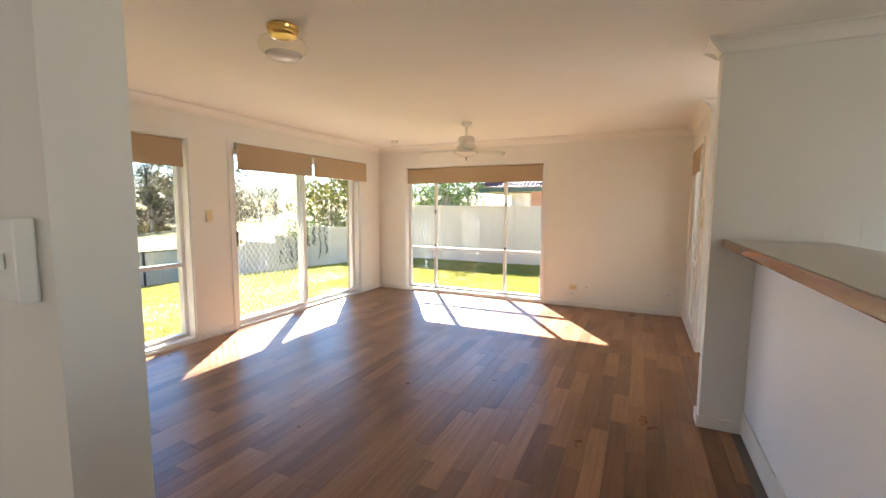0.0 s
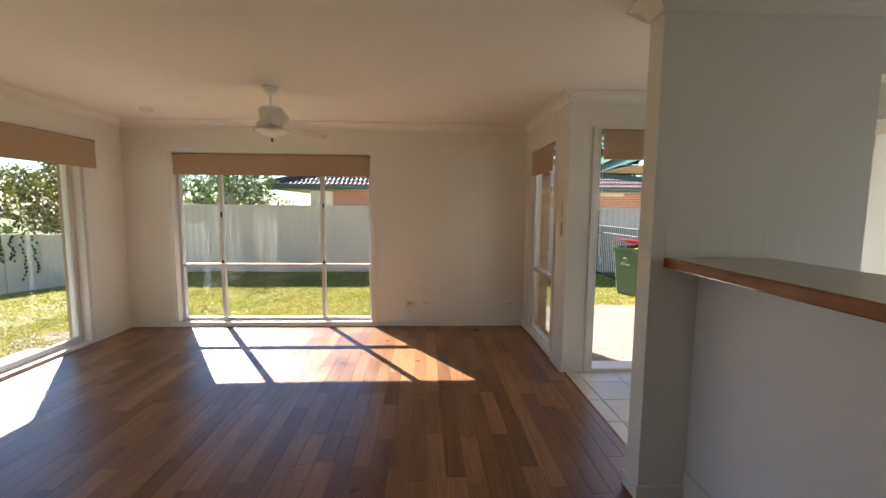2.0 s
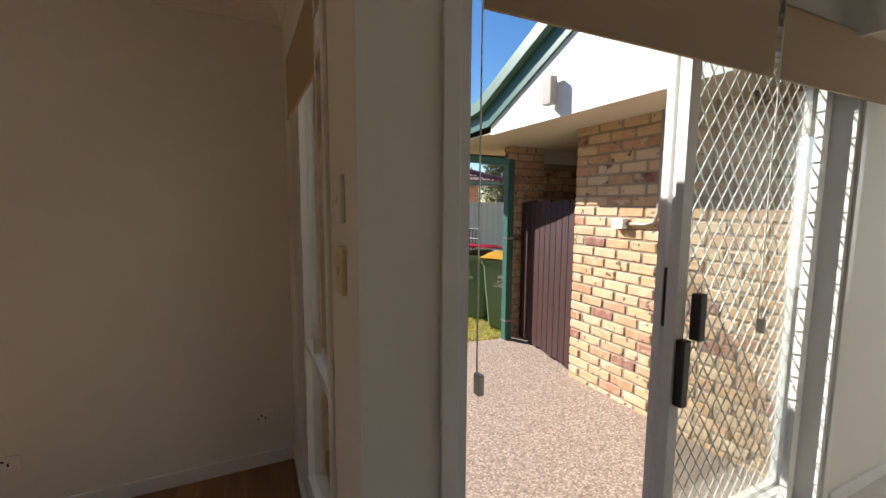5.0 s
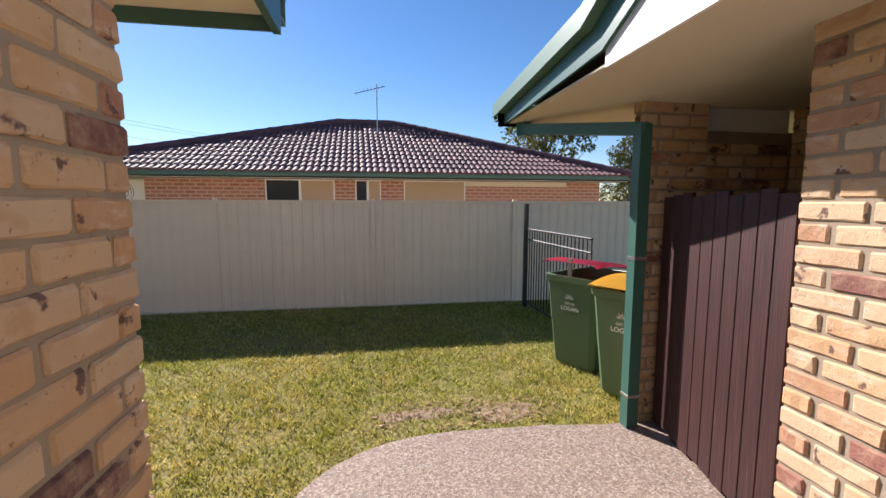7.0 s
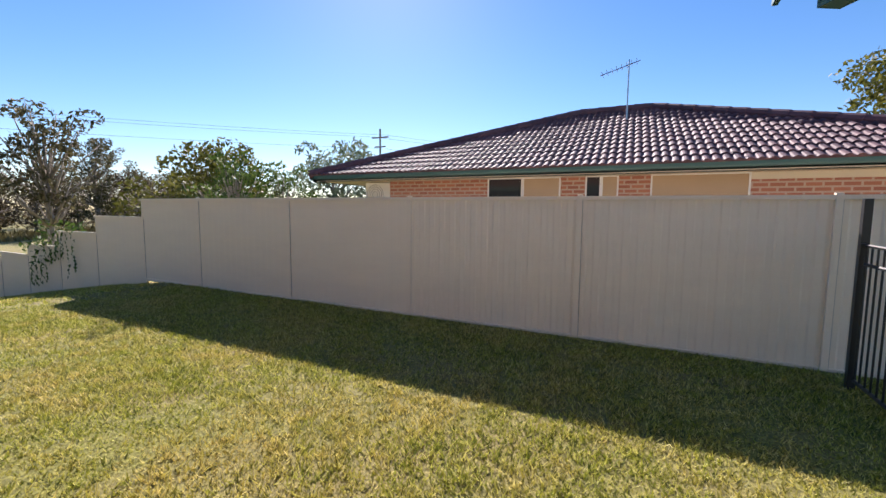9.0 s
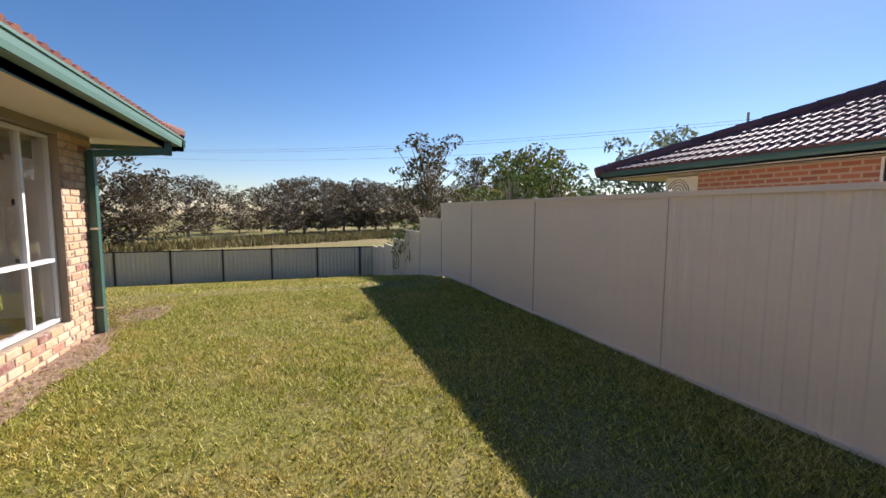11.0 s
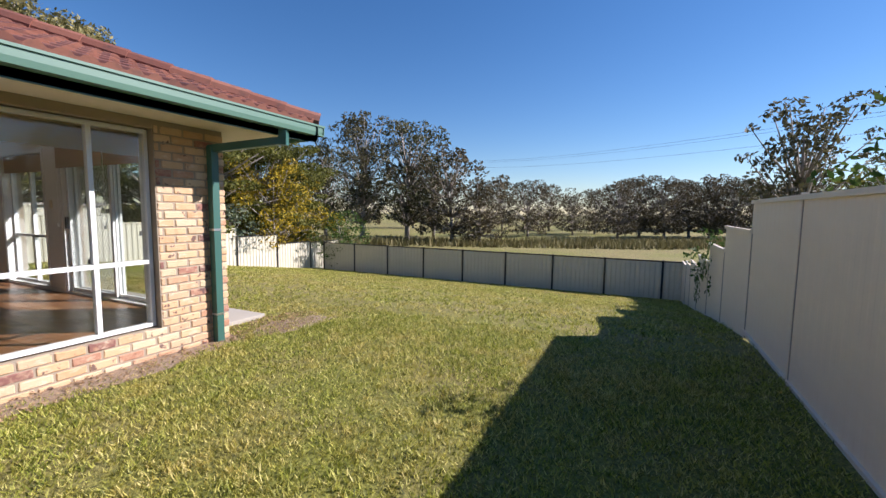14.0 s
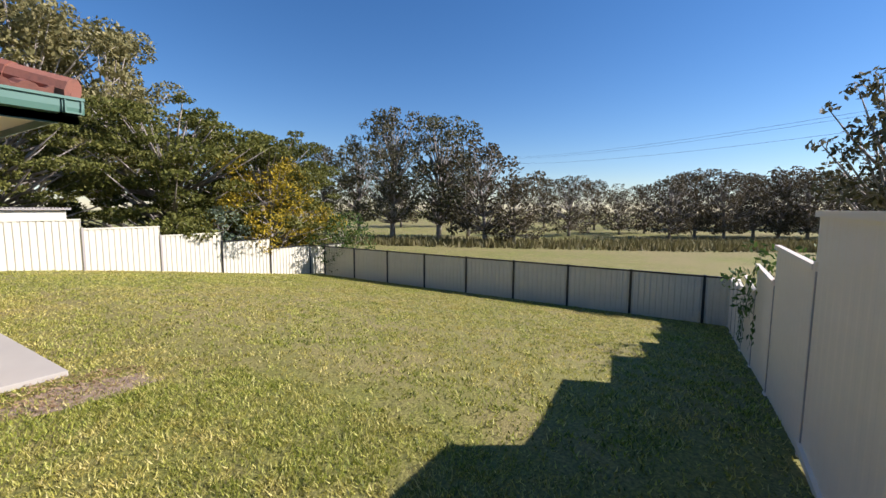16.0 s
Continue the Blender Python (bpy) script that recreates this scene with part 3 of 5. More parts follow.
def sliding_door(name, conv, hole, meet, screen, label, shut):
    """A sliding door: outer frame, a fixed pane, a sliding pane and a mesh screen leaf."""
    a0, a1, z0, z1 = hole
    d = empty(name)
    tagged(d, label, "sliding door", kind="structure")
    t = 0.045
    slab("trim", "white", *[conv(*b) for b in [(a0 - t, a0, -0.012, 0, z0, z1 + t), (a1, a1 + t, -0.012, 0, z0, z1 + t), (a0, a1, -0.012, 0, z1, z1 + t)]], parent=d, bevel=0.003)
    slab("frame", "alu", *[conv(*b) for b in [(a0, a0 + 0.03, 0, 0.19, z0 + 0.03, z1), (a1 - 0.03, a1, 0, 0.19, z0 + 0.03, z1), (a0 + 0.03, a1 - 0.03, 0, 0.19, z1 - 0.03, z1), (a0, a1, 0.0, 0.19, z0 - 0.02, z0 + 0.03)]], parent=d)

    def leaf(nm, l0, l1, dep, mesh):
        e = empty(nm)
        e.parent = d
        st = 0.05
        b, tp = z0 + 0.035, z1 - 0.035
        slab("stile", "alu", *[conv(*q) for q in [(l0, l0 + st, dep, dep + 0.03, b, tp), (l1 - st, l1, dep, dep + 0.03, b, tp), (l0 + st, l1 - st, dep, dep + 0.03, b, b + st), (l0 + st, l1 - st, dep, dep + 0.03, tp - st, tp)]], parent=e)
        if mesh:
            mesh_grille(conv, l0 + st, l1 - st, b + st, tp - st, dep + 0.015, e)
        else:
            g = slab("pane", "glass", conv(l0 + st, l1 - st, dep + 0.012, dep + 0.016, b + st, tp - st), parent=e)
            g.visible_shadow = False
        return e

    lo, hi = a0 + 0.03, a1 - 0.03
    if shut:
        leaf("leaf", lo, meet + 0.03, 0.05, False)
        leaf("leaf", meet - 0.02, hi, 0.09, False)
        e = leaf("screen", lo, meet + 0.03, 0.14, True)
        hx = lo + 0.02
    else:
        leaf("leaf", meet - 0.02, hi, 0.09, False)
        leaf("leaf", meet - 0.06, hi - 0.10, 0.05, False)
        e = leaf("screen", meet - 0.015, hi - 0.002, 0.14, True)
        hx = meet + 0.03
        slab("lock", "black", conv(meet - 0.013, meet + 0.021, 0.122, 0.139, 0.98, 1.2), conv(meet - 0.05, meet - 0.015, 0.015, 0.049, 0.72, 0.96), parent=e, bevel=0.004)
    slab("handle", "black", conv(hx - 0.015, hx + 0.02, 0.01, 0.049, 0.95, 1.12), parent=e, bevel=0.006)
    return d


sliding_door("door_1", cW, DOOR_LEFT, 4.30, True, "closed white aluminium sliding glass door with mesh screen", True)
sliding_door("door_2", cD, DOOR_DIN, 1.54, True, "half-open white aluminium sliding glass door with mesh screen", False)


def blind(conv, a0, a1, ztop, zbot, depth, label):
    b = empty("roller_blind")
    tagged(b, label, "roller blind", "tan roller blinds")
    bm = bmesh.new()
    c = conv(a0, a1, depth, depth + 0.0015, zbot, ztop - 0.02)
    bx(bm, *c)
    made("cloth", bm, "blind", b)
    r = bmesh.new()
    q = conv(a0, a1, depth + 0.018, depth + 0.018, ztop - 0.02, ztop - 0.02)
    tube(r, [(q[0], q[2], q[4]), (q[1], q[3], q[4])], 0.018, 12)
    made("roller", r, "blind", b, True)
    slab("bottom_bar", "blind", conv(a0, a1, depth - 0.004, depth + 0.006, zbot - 0.012, zbot), parent=b, bevel=0.002)
    slab("bracket", "steel", conv(a0 - 0.008, a0 - 0.003, depth, depth + 0.04, ztop - 0.045, ztop), conv(a1 + 0.003, a1 + 0.008, depth, depth + 0.04, ztop - 0.045, ztop), parent=b)
    ch = bmesh.new()
    e = conv(a0 - 0.005, a0 - 0.005, depth, depth, 1.0, ztop)
    tube(ch, [(e[0], e[2], 1.0), (e[1], e[3], ztop - 0.03)], 0.0022, 5)
    made("chain", ch, "plastic_white", b)
    slab("chain_guide", "plastic_white", conv(a0 - 0.014, a0 + 0.002, -0.025 + min(depth, 0), 0.0 + min(depth, 0) + 0.0, 0.98, 1.03), parent=b, bevel=0.003)
    return b


blind(cN, WIN_FAR[0] + 0.03, WIN_FAR[1] - 0.03, 2.04, 1.80, 0.03, "rolled-up tan roller blind inside the window reveal")
blind(cW, WIN_LEFT[0] + 0.03, WIN_LEFT[1] - 0.03, 2.06, 1.80, 0.03, "rolled-up tan roller blind inside the window reveal")
blind(cE, WIN_NARROW[0] + 0.03, WIN_NARROW[1] - 0.03, 2.06, 1.80, -0.022, "rolled-up tan roller blind inside the narrow window")
blind(cW, 3.19, 4.36, 2.10, 1.82, -0.055, "tan roller blind hung over a sliding door")
blind(cW, 4.40, 5.60, 2.10, 1.82, -0.055, "tan roller blind hung over a sliding door")
blind(cD, 0.63, 1.74, 2.10, 1.86, -0.055, "tan roller blind hung over a sliding door")
blind(cD, 1.78, 2.66, 2.10, 1.86, -0.055, "tan roller blind hung over a sliding door")


def outlet(x, z, w=0.072, mat="plastic_white", label="white plastic double power outlet on the wall"):
    o = empty("power_outlet", x, YF, z)
    tagged(o, label, "power outlet", "wall outlets")
    slab("plate", mat, (-w / 2, w / 2, -0.012, 0, -0.036, 0.036), parent=o, bevel=0.004)
    slab("socket", "black", *[(sx - 0.003, sx + 0.003, -0.0135, -0.0122, -0.008, 0.008) for sx in (-0.018, 0.018)], (-0.006, 0.006, -0.0135, -0.0122, 0.012, 0.02), parent=o)
    return o


outlet(-1.02, 0.175, 0.1)
outlet(-1.02, 0.275, 0.1, "plastic_cream", "aged cream blank wall plate")
outlet(-0.84, 0.285, 0.11)
outlet(0.19, 0.27, 0.11)


def plate_side(x, y, z, facing, mat, label):
    o = empty("wall_switch", x, y, z)
    tagged(o, label, "light switch", "wall switches")
    s = 0.012 * facing
    slab("plate", mat, (min(0, s), max(0, s), -0.036, 0.036, -0.058, 0.058), parent=o, bevel=0.004)
    slab("rocker", mat, (min(s, s * 1.4), max(s, s * 1.4), -0.006, 0.006, -0.01, 0.01), parent=o)


plate_side(XR, 4.728, 1.435, -1, "plastic_white", "white plastic light switch plate")
plate_side(XR, 4.722, 1.26, -1, "plastic_cream", "aged cream plastic fan control plate")
plate_side(XL, 2.86, 1.30, 1, "plastic_cream", "aged cream plastic switch plate")

# ceiling fan
fan = empty("ceiling_fan", -2.11, 4.63, CEIL)
tagged(fan, "white three-bladed ceiling fan with opal lamp, at rest", "ceiling fan")
bm = bmesh.new()
lathe(bm, [(0.062, 0), (0.062, -0.012), (0.045, -0.04), (0.02, -0.055), (0.012, -0.06)], 24)
made("canopy", bm, "plastic_white", fan, True)
bm = bmesh.new()
lathe(bm, [(0.012, -0.05), (0.012, -0.19)], 12)
made("rod", bm, "plastic_white", fan, True)
bm = bmesh.new()
lathe(bm, [(0.02, -0.15), (0.085, -0.165), (0.10, -0.185), (0.085, -0.262), (0.10, -0.275), (0.118, -0.29), (0.118, -0.325), (0.09, -0.34)], 28)
made("motor", bm, "plastic_white", fan, True)
bm = bmesh.new()
lathe(bm, [(0.145, -0.342), (0.135, -0.355), (0.08, -0.385), (0.03, -0.40), (0.004, -0.402)], 28)
made("lamp", bm, "opal", fan, True)
bm = bmesh.new()
lathe(bm, [(0.004, -0.402), (0.009, -0.42), (0.009, -0.43), (0.002, -0.437)], 10)
made("finial", bm, "black", fan, True)
for ang in (178, -62, 58):
    bm = bmesh.new()
    rows = []
    for i in range(9):
        s = 0.10 + 0.5 * i / 8
        half = 0.03 + 0.028 * math.sin(math.pi * min(1, i / 8 * 0.85 + 0.1))
        if i == 8:
            half *= 0.6
        rows.append([bm.verts.new((s, -half, -0.315 + 0.014)), bm.verts.new((s, half, -0.315 - 0.014))])
    for a, b in zip(rows, rows[1:]):
        bm.faces.new((a[0], b[0], b[1], a[1]))
    bmesh.ops.solidify(bm, geom=bm.faces[:], thickness=0.006)
    ob = made("blade", bm, "plastic_white", fan)
    ob.matrix_basis = pose(0, 0, 0, 0, 0, ang)

# ceiling lamp
lamp = empty("ceiling_lamp", -2.05, 1.74, CEIL)
tagged(lamp, "brass ceiling lamp with clear and frosted glass bowl", "ceiling lamp")
bm = bmesh.new()
lathe(bm, [(0.085, 0), (0.088, -0.01), (0.075, -0.02), (0.08, -0.03), (0.072, -0.05), (0.06, -0.052)], 28)
made("base", bm, "brass", lamp, True)
bm = bmesh.new()
lathe(bm, [(0.066, -0.052), (0.12, -0.075), (0.132, -0.10), (0.125, -0.13), (0.10, -0.148)], 28)
made("shade", bm, "lamp_glass", lamp, True)
bm = bmesh.new()
lathe(bm, [(0.098, -0.149), (0.08, -0.168), (0.04, -0.18), (0.004, -0.183)], 28)
made("bowl", bm, "opal", lamp, True)
smoke = empty("smoke_alarm", -3.63, 5.475, CEIL)
tagged(smoke, "round white plastic smoke alarm on the ceiling", "smoke alarm")
bm = bmesh.new()
lathe(bm, [(0.06, 0), (0.06, -0.012), (0.052, -0.016), (0.052, -0.03), (0.04, -0.038), (0.003, -0.04)], 24)
made("body", bm, "plastic_white", smoke, True)

# ---------------- outside: house shell ----------------
def gz(x, y=0.0):
    """Ground height."""
    if x > -7:
        return GROUND
    if x > -18:
        s = (-7 - x) / 11
        return GROUND - 1.5 * (s * 0.75 + 0.25 * s * s * (3 - 2 * s))
    return GROUND - 1.5 - 0.9 * min(1.0, (-18 - x) / 30)


def ground_mesh():
    xs = [-400, -250, -150, -100, -70, -50, -40, -33, -27, -23, -20] + [-18 + 0.5 * i for i in range(23)] + [-6.5, -4, 0, 4, 8, 14, 25, 50, 100, 200, 400]
    ys = [-400, -200, -100, -60, -40, -25, -15, -8, -4, 0, 4, 6, 8, 10, 12, 14, 18, 25, 40, 70, 120, 250, 400]
    bm = bmesh.new()
    grid = [[bm.verts.new((x, y, gz(x, y))) for y in ys] for x in xs]
    for i in range(len(xs) - 1):
        for j in range(len(ys) - 1):
            bm.faces.new((grid[i][j], grid[i + 1][j], grid[i + 1][j + 1], grid[i][j + 1]))
    return made("ground", bm, "ground", smooth=True)


tagged(ground_mesh(), "grassy ground falling away to a paddock", "ground", kind="structure")

SOFF, HSOFF = 2.10, 2.15
shell = empty("house_shell")
tagged(shell, "tan brick house walls with deep window reveals", "house wall", kind="structure")
MB = 0.010      # mortar face behind the brick face
slab("mortar", "mortar", *[(a, b, YF + PLASTER + 0.002, YFO - MB, c, d) for a, b, c, d in wall_boxes(XLO + MB, XRO - MB, -0.35, HSOFF, [(WIN_FAR[0] + 0.005, WIN_FAR[1] - 0.005, WIN_FAR[2], WIN_FAR[3])])], parent=shell)
slab("mortar", "mortar", *[(XLO + MB, XL - PLASTER - 0.002, a, b, c, d) for a, b, c, d in wall_boxes(-3.0, YF + PLASTER, -0.35, HSOFF, [(1.305, 2.655, 0.03, 2.08), (3.155, 5.475, -0.05, 2.08)])], parent=shell)
slab("mortar", "mortar", *[(XR + PLASTER + 0.002, XRO - MB, a, b, c, d) for a, b, c, d in wall_boxes(YD + PLASTER, YF + PLASTER, -0.35, HSOFF, [(4.925, 5.735, 0.05, 2.08)])], parent=shell)
slab("mortar", "mortar", *[(a, b, YD + PLASTER + 0.002, YDO - MB, c, d) for a, b, c, d in wall_boxes(XRO - 0.01, 2.85, -0.35, HSOFF, [(0.605, 2.515, -0.05, 2.08)])], parent=shell)

garage = empty("garage_wall")
tagged(garage, "tan brick garage wall beside the patio", "brick wall", kind="structure")
GX = 2.84
slab("mortar", "mortar", (GX + MB, GX + 0.22, YDO, 6.60 - MB, -0.35, SOFF), parent=garage)
pier = empty("brick_pier")
tagged(pier, "tan brick pier beside the timber gate", "brick pier", kind="structure")
PX0, PX1, PY0, PY1 = 2.96, 3.46, 7.80, 7.92
slab("mortar", "mortar", (PX0 + MB, PX1 - 0.002, PY0 + MB, PY1 - MB, -0.35, SOFF), parent=pier)
recess = empty("recess_wall")
tagged(recess, "tan brick wall behind the gate", "brick wall", kind="structure")
slab("mortar", "mortar", (4.2 + MB, 4.4, 6.6, 7.85, -0.35, SOFF), (3.065, 4.4, 6.40, 6.58, -0.35, SOFF), (3.465, 4.4, 7.86 + MB, 7.97, -0.35, 1.92), parent=recess)
slab("head_board", "gable", (3.465, 4.19, 7.872, 7.96, 1.923, SOFF - 0.014), parent=recess, bevel=0.003)

# floors under the house
tagged(slab("floor_base", "grout", (XL - PLASTER, 0.385, -3.0, YF + PLASTER, -0.25, -0.012), (0.385, 5.2, -3.0, YDO - 0.01, -0.25, -0.010)), "concrete floor slab under the rooms", "floor", kind="structure")

# patio: pebble concrete with a rounded outer edge
bm = bmesh.new()
pts = [(0.57, YDO), (0.57, 6.7)]
for i in range(1, 25):
    a = radians(180 - 90 * i / 24)
    ca, sa = abs(math.cos(a)) ** 0.85, abs(math.sin(a)) ** 0.85
    pts.append((1.72 - 1.15 * ca, 6.7 + 1.16 * sa))
pts += [(2.3, 7.84), (2.75, 7.78), (4.2, 7.78), (4.2, YDO)]
vs = [bm.verts.new((x, y, -0.17)) for x, y in pts]
f = bm.faces.new(vs)
ext = bmesh.ops.extrude_face_region(bm, geom=[f])
for v in ext["geom"]:
    if isinstance(v, bmesh.types.BMVert):
        v.co.z = -0.36
tagged(made("pavement", bm, "aggregate"), "exposed pebble concrete patio with rounded edge", "patio", kind="structure")
tagged(slab("slab_path", "concrete", (-5.40, XLO, 2.2, 5.93, -0.36, -0.215), bevel=0.01), "pale concrete slab outside the sliding door", "concrete slab", kind="structure")

# roof edges
EX0, EX1, EY, EZ = -5.29, 0.78, 7.17, 2.15


def gutter(bm, p, q, out):
    """A square gutter with rolled lip and fascia along p-q."""
    p, q, n = Vector(p), Vector(q), Vector((*out, 0))
    prof = [(-0.03, -0.06), (-0.03, 0.11), (-0.012, 0.11), (-0.012, 0.0), (0.09, 0.0), (0.098, 0.045), (0.098, 0.10), (0.112, 0.104), (0.112, 0.125), (0.09, 0.125), (0.085, 0.012), (-0.005, 0.012), (-0.005, 0.12), (-0.03, 0.125)]
    a = [bm.verts.new(p + n * d + Vector((0, 0, z))) for d, z in prof]
    b = [bm.verts.new(q + n * d + Vector((0, 0, z))) for d, z in prof]
    for i in range(len(prof)):
        j = (i + 1) % len(prof)
        bm.faces.new((a[i], a[j], b[j], b[i]))
    bm.faces.new(a)
    bm.faces.new(b[::-1])


roof = empty("house_roof")
tagged(roof, "weathered red tiled hip roof with green gutters", "roof", kind="structure")
bm = bmesh.new()
gutter(bm, (EX0 - 0.0, EY - 0.11, EZ + 0.01), (EX1, EY - 0.11, EZ + 0.01), (0, 1))
gutter(bm, (EX0 + 0.11, -3.0, EZ + 0.01), (EX0 + 0.11, EY, EZ + 0.01), (-1, 0))
made("gutter", bm, "green_light", roof)
slab("fascia", "green_trim", (EX0 + 0.13, EX1 - 0.003, EY - 0.155, EY - 0.141, EZ - 0.06, EZ + 0.12), (EX0 + 0.141, EX0 + 0.155, -3.0, EY - 0.156, EZ - 0.06, EZ + 0.12), (EX1 - 0.03, EX1, 4.85, EY - 0.12, EZ - 0.06, EZ + 0.20), parent=roof)
slab("soffit", "soffit", (EX0 + 0.156, EX1 - 0.031, YFO - 0.1, EY - 0.156, EZ - 0.002, EZ + 0.012), (EX0 + 0.156, XLO + 0.1, -3.0, YFO - 0.101, EZ - 0.002, EZ + 0.012), (XRO - 0.1, EX1 - 0.031, 4.7, YFO - 0.101, EZ - 0.002, EZ + 0.012), parent=roof)
PITCH = 0.36


def hip_height(x, y):
    return min(x - EX0, EX1 - x, EY - y) * PITCH


bm = bmesh.new()
half = (EX1 - EX0) / 2
ax = (EX0 + EX1) / 2
c0 = [bm.verts.new(p) for p in ((EX0 + 0.08, -6, EZ + 0.13), (EX0 + 0.08, EY - 0.08, EZ + 0.13), (EX1, EY - 0.08, EZ + 0.13), (EX1, 4.75, EZ + 0.13), (ax, EY - half, EZ + 0.10 + half * PITCH), (ax, -6, EZ + 0.10 + half * PITCH))]
for q in ((0, 1, 4, 5), (1, 2, 4)):
    bm.faces.new([c0[i] for i in q])
made("sarking", bm, "tile_red", roof)

# garage roof with a raking green barge and white gable
groof = empty("garage_roof")
tagged(groof, "garage roof with green barge and white gable board", "roof", kind="structure")


def prism_x(bm, prof, x0, x1):
    """A closed (y, z) outline drawn out along x."""
    a = [bm.verts.new((x0, y, z)) for y, z in prof]
    b = [bm.verts.new((x1, y, z)) for y, z in prof]
    n = len(prof)
    for i in range(n):
        bm.faces.new((a[i], a[(i + 1) % n], b[(i + 1) % n], b[i]))
    bm.faces.new(a[::-1])
    bm.faces.new(b)


BY, BZ, RK = 7.25, 2.28, 0.44
top_y = 3.4
bm = bmesh.new()
prism_x(bm, [(8.85, 2.16), (8.85, 2.27), (BY, 2.40), (top_y, 2.40 + RK * (BY - top_y)), (top_y, 2.29 + RK * (BY - top_y)), (BY, 2.29)], 2.20, 2.30)
made("barge", bm, "green_light", groof)
bm = bmesh.new()
prism_x(bm, [(8.84, 2.08), (8.84, 2.158), (BY, 2.288), (top_y, 2.288 + RK * (BY - top_y)), (top_y, 2.14 + RK * (BY - top_y)), (BY - 0.1, 2.15), (8.2, 2.10)], 2.265, 2.285)
made("fascia", bm, "green_trim", groof)
bm = bmesh.new()
prism_x(bm, [(BY - 0.1, SOFF - 0.03), (BY - 0.1, 2.16), (top_y, 2.16 + RK * (BY - top_y)), (top_y, SOFF - 0.03)], 2.288, 2.305)
made("gable_board", bm, "gable", groof)
slab("soffit", "soffit", (2.306, GX + 0.2, 3.4, 8.70, SOFF - 0.012, SOFF), (GX + 0.201, 6.5, 7.4, 8.70, SOFF - 0.012, SOFF), (GX + 0.201, 4.3, 6.40, 7.399, SOFF - 0.012, SOFF), parent=groof)
bm = bmesh.new()
gutter(bm, (2.21, 8.74, 2.12), (7.5, 8.74, 2.12), (0, 1))
made("gutter", bm, "green_light", groof)
bm = bmesh.new()
prism_x(bm, [(8.75, 2.26), (8.75, 2.29), (BY, 2.42), (top_y, 2.42 + RK * (BY - top_y)), (top_y, 2.40 + RK * (BY - top_y)), (BY, 2.40)], 2.302, 7.5)
made("roof_sheet", bm, "tile_red", groof)
slab("outlet_box", "conduit", (2.20, 2.262, 6.20, 6.30, 2.16, 2.36), parent=groof, bevel=0.006)


def downpipe(name, x, y, zb, top, out, label):
    """A square pipe up the wall, then a swan neck out to the gutter."""
    d = empty(name)
    tagged(d, label, "downpipe", "downpipes")
    s = 0.042
    bm = bmesh.new()
    o = Vector((out[0], out[1], 0))
    run = o.normalized()
    foot, drop = Vector((x, y, 0)), Vector((x + out[0], y + out[1], 0))
    arm0, arm1 = top - 0.24, top - 0.24 + 0.14 * o.length

    def box_pipe(p, q, side):
        """A square length from p to q; side lies across it and level."""
        up = (q - p).normalized().cross(side)
        ends = [[bm.verts.new(c + (side * a + up * b) * s) for a, b in ((-1, -1), (1, -1), (1, 1), (-1, 1))] for c in (p, q)]
        for k in range(4):
            bm.faces.new((ends[0][k], ends[0][(k + 1) % 4], ends[1][(k + 1) % 4], ends[1][k]))
        bm.faces.new(ends[0][::-1])
        bm.faces.new(ends[1])

    across = Vector((-run.y, run.x, 0))
    square = Vector((1, 0, 0))
    box_pipe(foot + Vector((0, 0, zb)), foot + Vector((0, 0, arm0 + 0.03)), square)
    box_pipe(foot + Vector((0, 0, arm0)) - run * 0.03, drop + Vector((0, 0, arm1)) + run * 0.03, across)
    box_pipe(drop + Vector((0, 0, arm1 - 0.055)), drop + Vector((0, 0, top + 0.03)), across)
    made("pipe", bm, "green_trim", d)
    slab("strap", "steel", (x - 0.046, x + 0.046, y - 0.046, y + 0.046, 1.02, 1.045), (x - 0.046, x + 0.046, y - 0.046, y + 0.046, 0.05, 0.07), parent=d)
    return d


downpipe("downpipe", -4.37, 6.352, GROUND - 0.05, EZ + 0.02, (-0.35, 0.72), "dark green square metal downpipe on the house corner")
downpipe("downpipe", 2.915, 7.74, GROUND - 0.05, 2.13, (-0.5, 0.9), "dark green square metal downpipe on the brick pier")

# timber gate
gate = empty("timber_gate", 3.02, 7.20, -0.155, -10.5)
tagged(gate, "dark red-stained weathered timber board gate", "gate")
n = 10
for i in range(n):
    w = 1.12 / n
    a = -0.56 + i * w
    bm = bmesh.new()
    bx(bm, -0.012, 0.012, a + 0.002, a + w - 0.003, 0.0 + 0.008 * (i % 3), 1.60 + 0.012 * ((i * 5) % 3))
    bevelled(bm, 0.003, 1)
    made("board", bm, "gate_wood", gate)
slab("rail", "gate_wood", (0.013, 0.045, -0.56, 0.56, 0.2, 0.29), (0.013, 0.045, -0.56, 0.56, 1.25, 1.34), parent=gate)

# conduit and junction box on the garage wall
cond = empty("electrical_conduit")
tagged(cond, "grey painted conduit with white box on brick wall", "conduit")
bm = bmesh.new()
tube(bm, [(GX - 0.014, 6.03, 1.28), (GX - 0.014, 5.84, 1.28), (GX - 0.014, 5.77, 1.30), (GX - 0.014, 5.74, 1.37), (GX - 0.014, 5.74, SOFF)], 0.013, 10)
made("pipe", bm, "conduit", cond, True)
slab("saddle", "conduit", (GX - 0.029, GX + 0.0, 5.71, 5.77, 1.78, 1.80), parent=cond)
slab("box", "plastic_white", (GX - 0.055, GX + 0.002, 6.01, 6.12, 1.24, 1.32), parent=cond, bevel=0.006)


